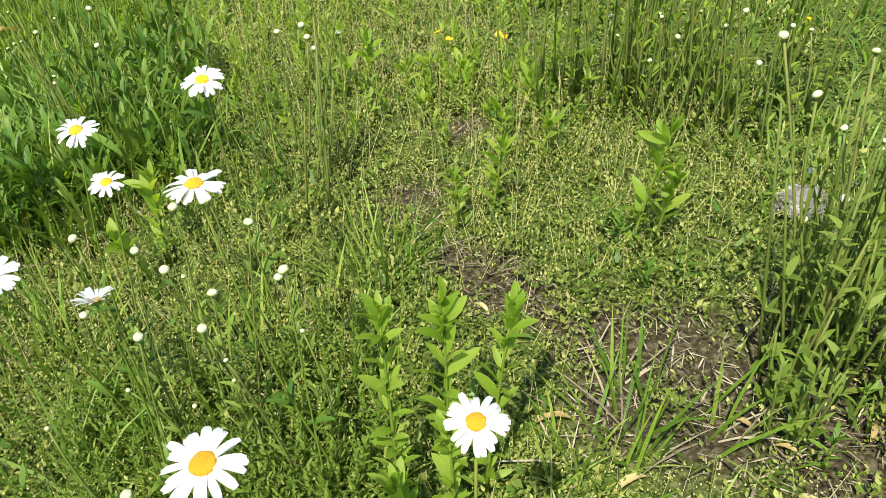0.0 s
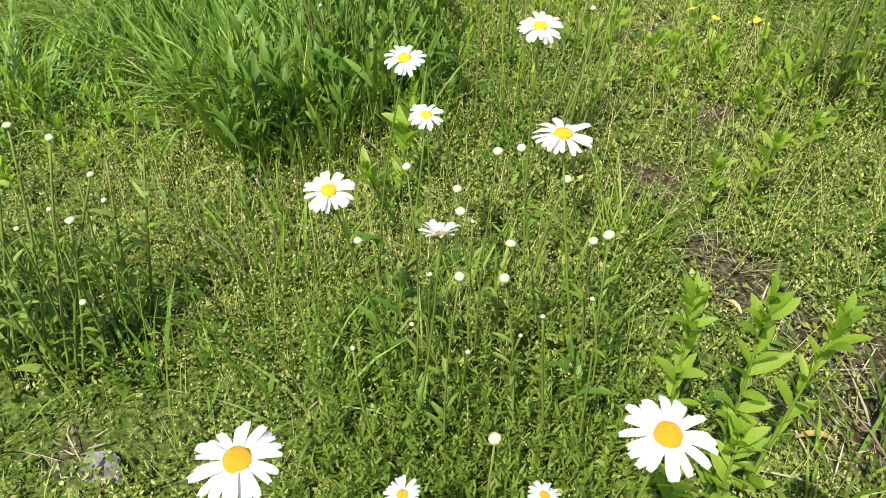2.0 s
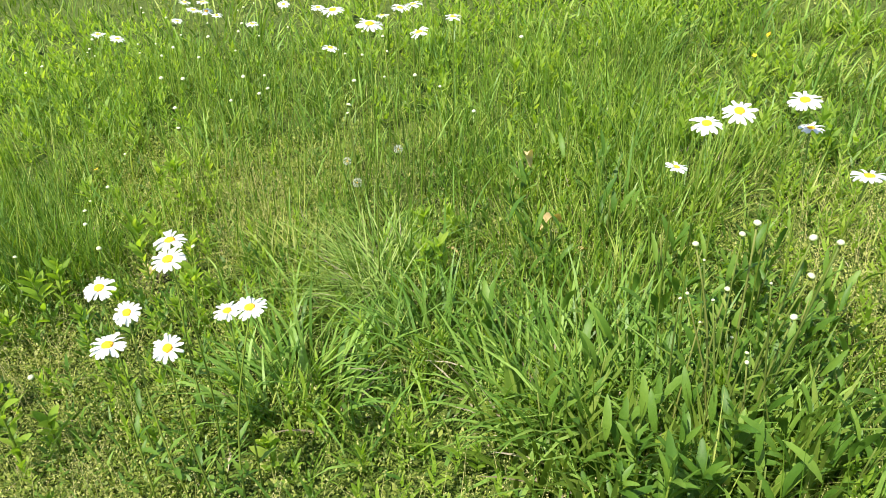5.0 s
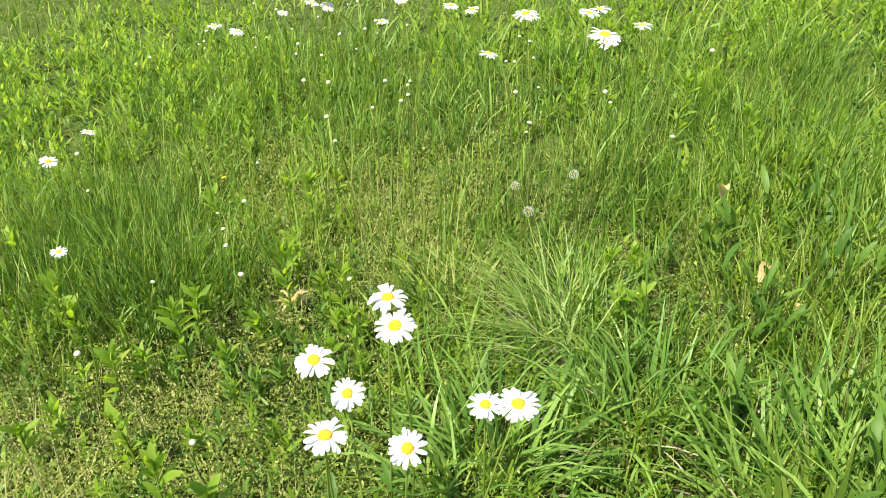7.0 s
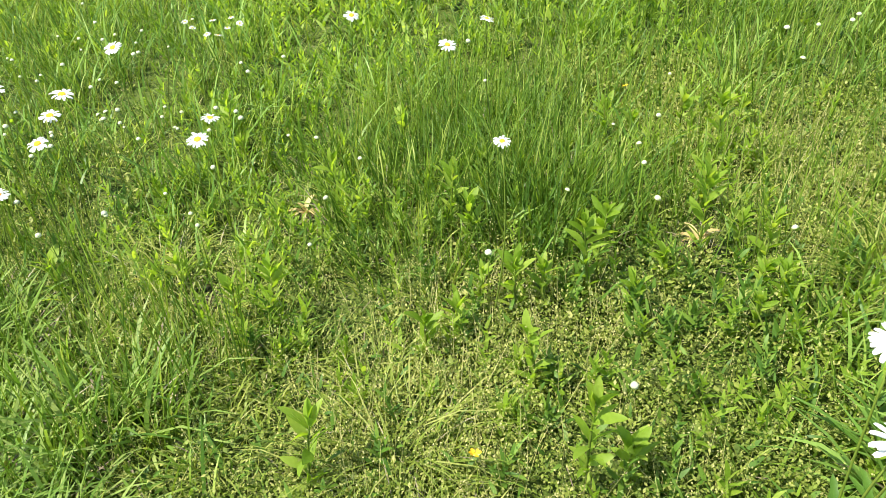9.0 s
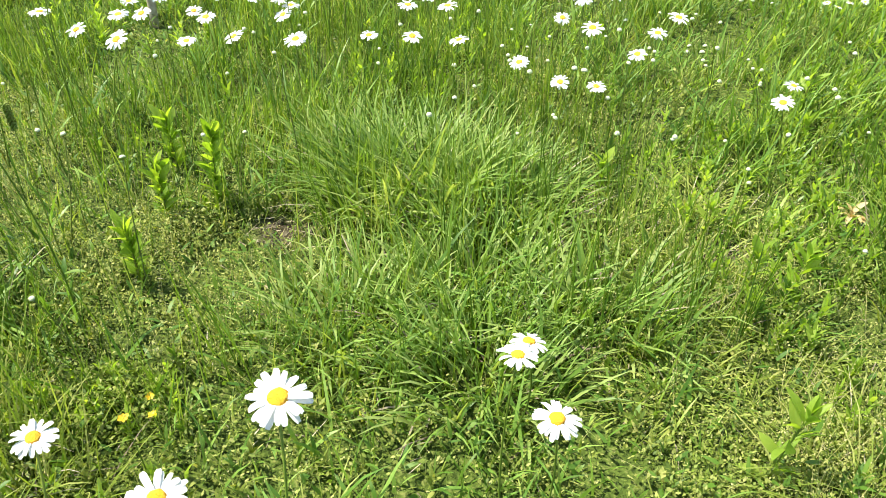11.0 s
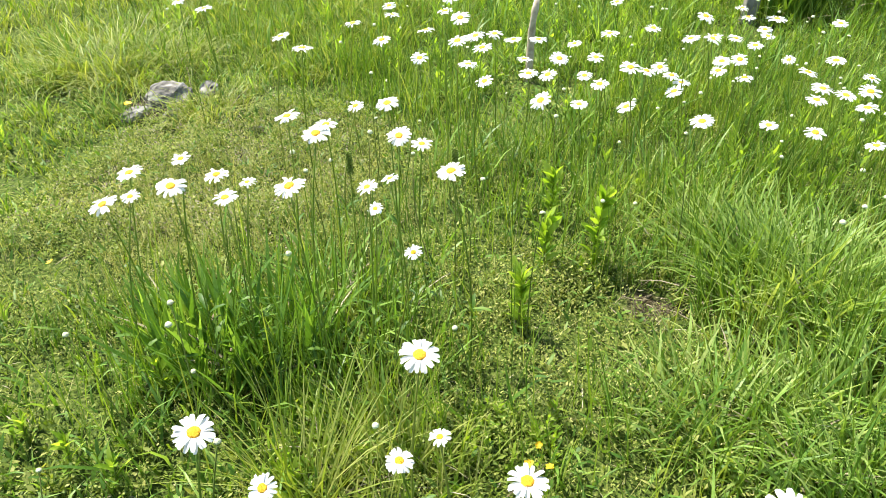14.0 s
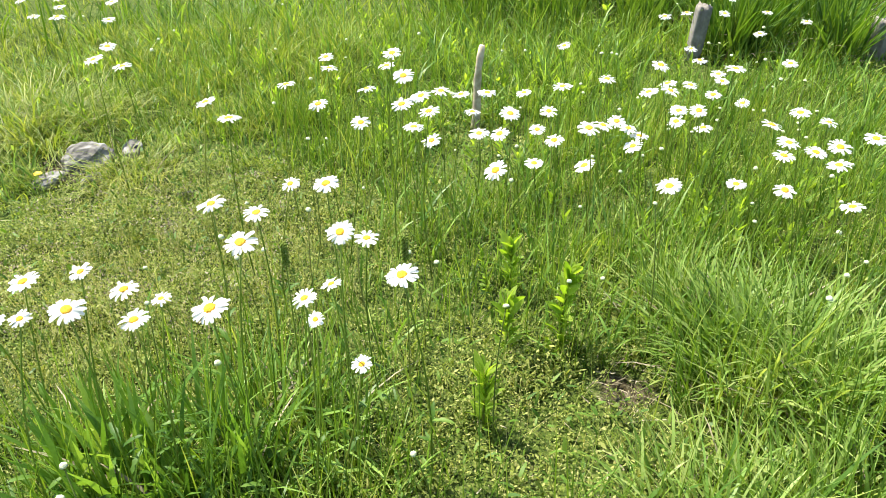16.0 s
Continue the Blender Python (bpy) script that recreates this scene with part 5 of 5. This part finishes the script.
for count, single, x0, x1, y0, y1, t0, t1 in FIELDS:
    for i in range(count):
        x, y, tall, size = WIDTHS.uniform(x0, x1), WIDTHS.uniform(y0, y1), WIDTHS.uniform(t0, t1), WIDTHS.uniform(0.0045, 0.0075)
        if i < single:
            bud_stalk(x, y, x + WIDTHS.gauss(0, 0.03), y + WIDTHS.gauss(0, 0.03), tall, size, near=0)
        else:
            far_v.append(bud_co.reshape(-1, 3) * size + (x, y, float(ground_z(x, y)) + tall))
            far_t.append(bud_tri.reshape(-1, 3) + off)
            off += len(far_v[-1])
            stalk_root.append((x, y, float(ground_z(x, y))))
            stalk_tall.append(tall)
stuff("distant_buds", np_mesh("distant_buds", np.concatenate(far_v), np.concatenate(far_t), BUD, smooth=True), "many small pale daisy buds far back in grass", "flower buds")
V, T = blade_arrays(np.array(stalk_root), np.array(stalk_tall), np.full(len(stalk_tall), 0.0026), np.zeros(len(stalk_tall)), np.zeros(len(stalk_tall)), np.zeros(len(stalk_tall)))
stuff("distant_bud_stalks", np_mesh("distant_bud_stalks", V, T, STEM), "thin green stalks that carry the distant buds", "stalks")


# ---- small yellow flowers, seed heads, dry leaves ----
YELLOW_PETAL = leaf_mesh("yellow_petal", 1.0, 0.55, YELLOW, 0.3, -0.6, 0.0, 5, 0.5)


def yellow_flower(x, y, tall, wide):
    r = random.Random(int(x * 1000) + int(y * 1000) * 3)
    root = thing("yellow_flower", x, y, "small bright yellow wildflower low in the grass", "flower", "yellow wildflowers")
    pts, s = stalk_points(x, y, tall, (r.gauss(0, 0.02), r.gauss(0, 0.02)), (0.004, 0.003))
    part("stem", tube_mesh("stem", pts, 0.0012 - 0.0003 * s, STEM, 5), root)
    head = Matrix.Translation(Vector(pts[-1])) @ pose(0, 0, 0, r.gauss(0, 18), r.gauss(0, 18), r.uniform(0, 70))
    for i in range(6):
        part("petal", YELLOW_PETAL, root, head @ pose(0, 0, 0, 0, 0, 60 * i) @ pose(0, 0, 0, r.uniform(0, 24), 0, 0) @ Matrix.Scale(wide * r.uniform(0.42, 0.58), 4))
    part("disc", DISC_MESH, root, head @ Matrix.Scale(wide * 0.10, 4))


for x, y, tall, wide in [(0.046, 1.70, 0.19, 0.026), (0.05, 1.88, 0.13, 0.022), (0.20, 1.80, 0.12, 0.018), (0.86, 1.60, 0.14, 0.026), (0.20, 1.86, 0.10, 0.022), (0.23, 2.00, 0.10, 0.018), (-2.86, 0.364, 0.08, 0.017),
                         (-2.77, 0.388, 0.13, 0.018), (-2.745, 0.353, 0.16, 0.018), (-4.12, -1.135, 0.18, 0.032), (-2.30, 1.49, 0.08, 0.024), (-0.47, 3.60, 0.24, 0.026), (-0.53, 3.48, 0.20, 0.020), (-3.27, -0.88, 0.08, 0.022),
                         (-2.62, 2.62, 0.2, 0.016)]:
    yellow_flower(x, y, tall, wide)


def seed_head(x, y, tall, wide):
    """A dandelion clock: a ball of fine plumed seeds on a stalk."""
    root = thing("dandelion", x, y, "round grey-white dandelion seed head on a bare stalk", "seed head", "dandelion seed heads")
    pts, s = stalk_points(x, y, tall, (0.02, 0.01), (0.006, 0.004))
    part("stem", tube_mesh("stem", pts, 0.0016 - 0.0003 * s, STEM, 5), root)
    n = 46
    g = np.arange(n) + 0.5
    phi, th = np.arccos(1 - 1.75 * g / n), np.pi * (1 + 5 ** 0.5) * g
    d = np.stack([np.cos(th) * np.sin(phi), np.sin(th) * np.sin(phi), np.cos(phi)], 1)
    V, T = [], []
    for i, v in enumerate(d):
        u = np.cross(v, (0.3, 0.5, 0.81))
        u /= np.linalg.norm(u)
        w = np.cross(v, u)
        b = len(V)
        V += [v * 0.25 * wide, v * 0.42 * wide] + [v * 0.5 * wide + (u * math.cos(a) + w * math.sin(a)) * wide * 0.075 for a in (0, 2.1, 4.2)]
        T += [(b + 1, b + 2, b + 3), (b + 1, b + 3, b + 4), (b + 1, b + 4, b + 2), (b, b + 1, b + 2)]
    part("seed_ball", np_mesh("fluff", np.array(V), np.array(T), FLUFF), root, Matrix.Translation(Vector(pts[-1])))
    part("core", DISC_MESH, root, Matrix.Translation(Vector(pts[-1])) @ Matrix.Scale(wide * 0.1, 4))


for x, y, tall, wide in [(-1.714, 2.541, 0.19, 0.028), (-1.76, 2.60, 0.23, 0.024), (-1.62, 2.66, 0.24, 0.026)]:
    seed_head(x, y, tall, wide)

DRY_LEAF = leaf_mesh("dry_leaf", 1.0, 0.20, RUSTY, 0.7, 1.6, 0.06, 10)
for x, y, z, length, turn, rise in [(-1.13, 2.50, 0.08, 0.14, 160, 35), (-1.24, 2.76, 0.13, 0.13, 185, 60), (-1.05, 2.46, 0.02, 0.09, 140, 10), (-1.40, 2.42, 0.03, 0.06, 60, 15), (-0.02, 1.02, 0.02, 0.05, 30, 10),
                                    (0.33, 0.63, 0.02, 0.045, 40, 10), (0.27, 0.72, 0.02, 0.04, 230, 8), (0.43, 0.63, 0.02, 0.045, 320, 10), (0.05, 0.78, 0.02, 0.06, 80, 10), (0.12, 0.66, 0.02, 0.06, 100, 5), (0.30, 0.58, 0.02, 0.07, 200, 12), (-0.22, 0.62, 0.02, 0.05, 270, 8)]:
    ob = new("dry_leaf", DRY_LEAF)
    ob.matrix_world = Matrix.Translation((x, y, float(ground_z(x, y)) + z)) @ pose(0, 0, 0, rise, 8, turn) @ Matrix.Scale(length, 4)
    tagged(ob, "withered yellow-brown leaf lying curled in the grass", "dry leaf", "withered leaves")
for x, y in [(-2.26, 2.28), (-3.17, 1.95)]:
    root = thing("withered_weed", x, y, "small withered reddish-brown weed among green grass", "weed", "withered weeds")
    for i in range(9):
        part("leaf", DRY_LEAF, root, pose(0, 0, 0.015, 0, 0, 40 * i + rng.normal(0, 12)) @ pose(0, 0, 0, rng.uniform(10, 60), 0, 0) @ Matrix.Scale(rng.uniform(0.04, 0.07), 4))


def seed_spike(x, y, tall):
    root = thing("seed_spike", x, y, "green-brown knobbly seed spike on an upright stalk", "seed spike", "seed spikes")
    pts, s = stalk_points(x, y, tall, (0.01, 0.0), (0.003, 0.002))
    part("stem", tube_mesh("stem", pts, 0.0016 - 0.0003 * s, STEM, 5), root)
    V, T = [], []
    for i in range(70):
        a, z = 2.4 * i, tall - 0.055 * i / 70
        c = np.array([0.0055 * math.cos(a), 0.0055 * math.sin(a), z])
        b = len(V)
        V += [c + np.array(o) * 0.0030 for o in ((1, 0, 0), (-1, 0, 0), (0, 1, 0), (0, -1, 0), (0, 0, 1.4), (0, 0, -1))]
        T += [(b + p, b + q_, b + w) for p, q_, w in ((0, 2, 4), (2, 1, 4), (1, 3, 4), (3, 0, 4), (2, 0, 5), (1, 2, 5), (3, 1, 5), (0, 3, 5))]
    part("spike", np_mesh("spike", np.array(V), np.array(T), STEM), root)


for x, y, tall in [(-3.34, -0.10, 0.40), (-3.36, 0.13, 0.42)]:
    seed_spike(x, y, tall)


# ---- posts, stake, stones ----
def rough_box(name, sx, sy, sz, material, seed, cracks=0.006):
    """A sawn post, weathered: many rings with uneven faces, grooves down its sides and a worn top."""
    r = np.random.default_rng(seed)
    rows, per = 14, 6
    base = []
    for (x0, y0), (x1, y1) in zip([(-1, -1), (1, -1), (1, 1), (-1, 1)], [(1, -1), (1, 1), (-1, 1), (-1, -1)]):
        for j in range(per):
            t = j / per
            base.append((x0 + (x1 - x0) * t, y0 + (y1 - y0) * t))
    base = np.array(base) * (0.5 - 0.03 * (np.abs(np.array(base)).min(1, keepdims=True) > 0.9)) * (sx, sy)
    groove = 1 - r.uniform(0, 1, len(base))[:, None] ** 3 * cracks / min(sx, sy) * 6
    V = []
    for i in range(rows + 1):
        z = sz * i / rows
        k = groove * (1 + r.normal(0, 0.008, (len(base), 1))) * (0.94 if i == rows else 1)
        V.append(np.c_[base * k, np.full(len(base), z) + (r.normal(0, 0.006, len(base)) if i == rows else 0)])
    n = len(base)
    V = np.concatenate(V + [np.array([[0, 0, sz - 0.004]])])
    T = []
    for i in range(rows):
        for j in range(n):
            a, b, c, d = i * n + j, i * n + (j + 1) % n, (i + 1) * n + (j + 1) % n, (i + 1) * n + j
            T += [(a, b, c), (a, c, d)]
    T += [(len(V) - 1, rows * n + j, rows * n + (j + 1) % n) for j in range(n)]
    return np_mesh(name, V, np.array(T), material)


for x, y, tall, wide, lean, turn in [(-6.20, 1.215, 0.29, 0.088, (-3, 3), 20), (-6.33, 2.19, 0.21, 0.10, (2, 1), 35)]:
    post = new("wooden_post", rough_box("wooden_post", wide, wide * 0.8, tall + 0.05, WOOD, int(tall * 100)))
    post.matrix_world = Matrix.Translation((x, y, float(ground_z(x, y)) - 0.05)) @ pose(0, 0, 0, lean[0], lean[1], turn)
    tagged(post, "short weathered grey wooden post in tall grass", "post", "weathered posts")
s = np.linspace(0, 1, 9)
pts = np.stack([0.004 * np.sin(9 * s), 0.026 * s + 0.004 * np.sin(7 * s), 0.38 * s - 0.03], 1)
stake = new("stake", tube_mesh("stake", pts, 0.019 - 0.006 * s + 0.0015 * np.sin(23 * s), BARK, 9))
stake.location = (-5.10, 0.147, float(ground_z(-5.10, 0.147)))
tagged(stake, "thin grey-brown wooden stake leaning among the daisies", "stake")


def stone(x, y, sx, sy, sz, seed, sink=0.3):
    bm = bmesh.new()
    bmesh.ops.create_icosphere(bm, subdivisions=4, radius=1)
    r = random.Random(seed)
    off = Vector((r.uniform(-9, 9), r.uniform(-9, 9), r.uniform(-9, 9)))
    for v in bm.verts:
        k = 1 + 0.30 * noise.noise(v.co * 1.3 + off) + 0.14 * noise.noise(v.co * 4 + off) + 0.06 * noise.noise(v.co * 11 + off)
        v.co = Vector((v.co.x * sx * k, v.co.y * sy * k, v.co.z * sz * k)) / 2
    me = bpy.data.meshes.new("stone")
    bm.to_mesh(me)
    bm.free()
    me.materials.append(STONE)
    ob = new("stone", me)
    ob.matrix_world = Matrix.Translation((x, y, float(ground_z(x, y)) + sz * (0.5 - sink))) @ pose(0, 0, 0, r.uniform(-12, 12), r.uniform(-12, 12), r.uniform(0, 360))
    return tagged(ob, "rough pale grey stone half sunk in the grass", "stone", "stones in the meadow")


for i, (x, y, sx, sy, sz) in enumerate([(0.62, 1.14, 0.10, 0.08, 0.07), (-1.02, 0.76, 0.07, 0.05, 0.04), (-4.58, -1.27, 0.20, 0.17, 0.10), (-4.70, -1.14, 0.11, 0.08, 0.06), (-4.42, -1.33, 0.12, 0.08, 0.05), (-4.45, -1.18, 0.08, 0.06, 0.04)]):
    stone(x, y, sx, sy, sz, i)
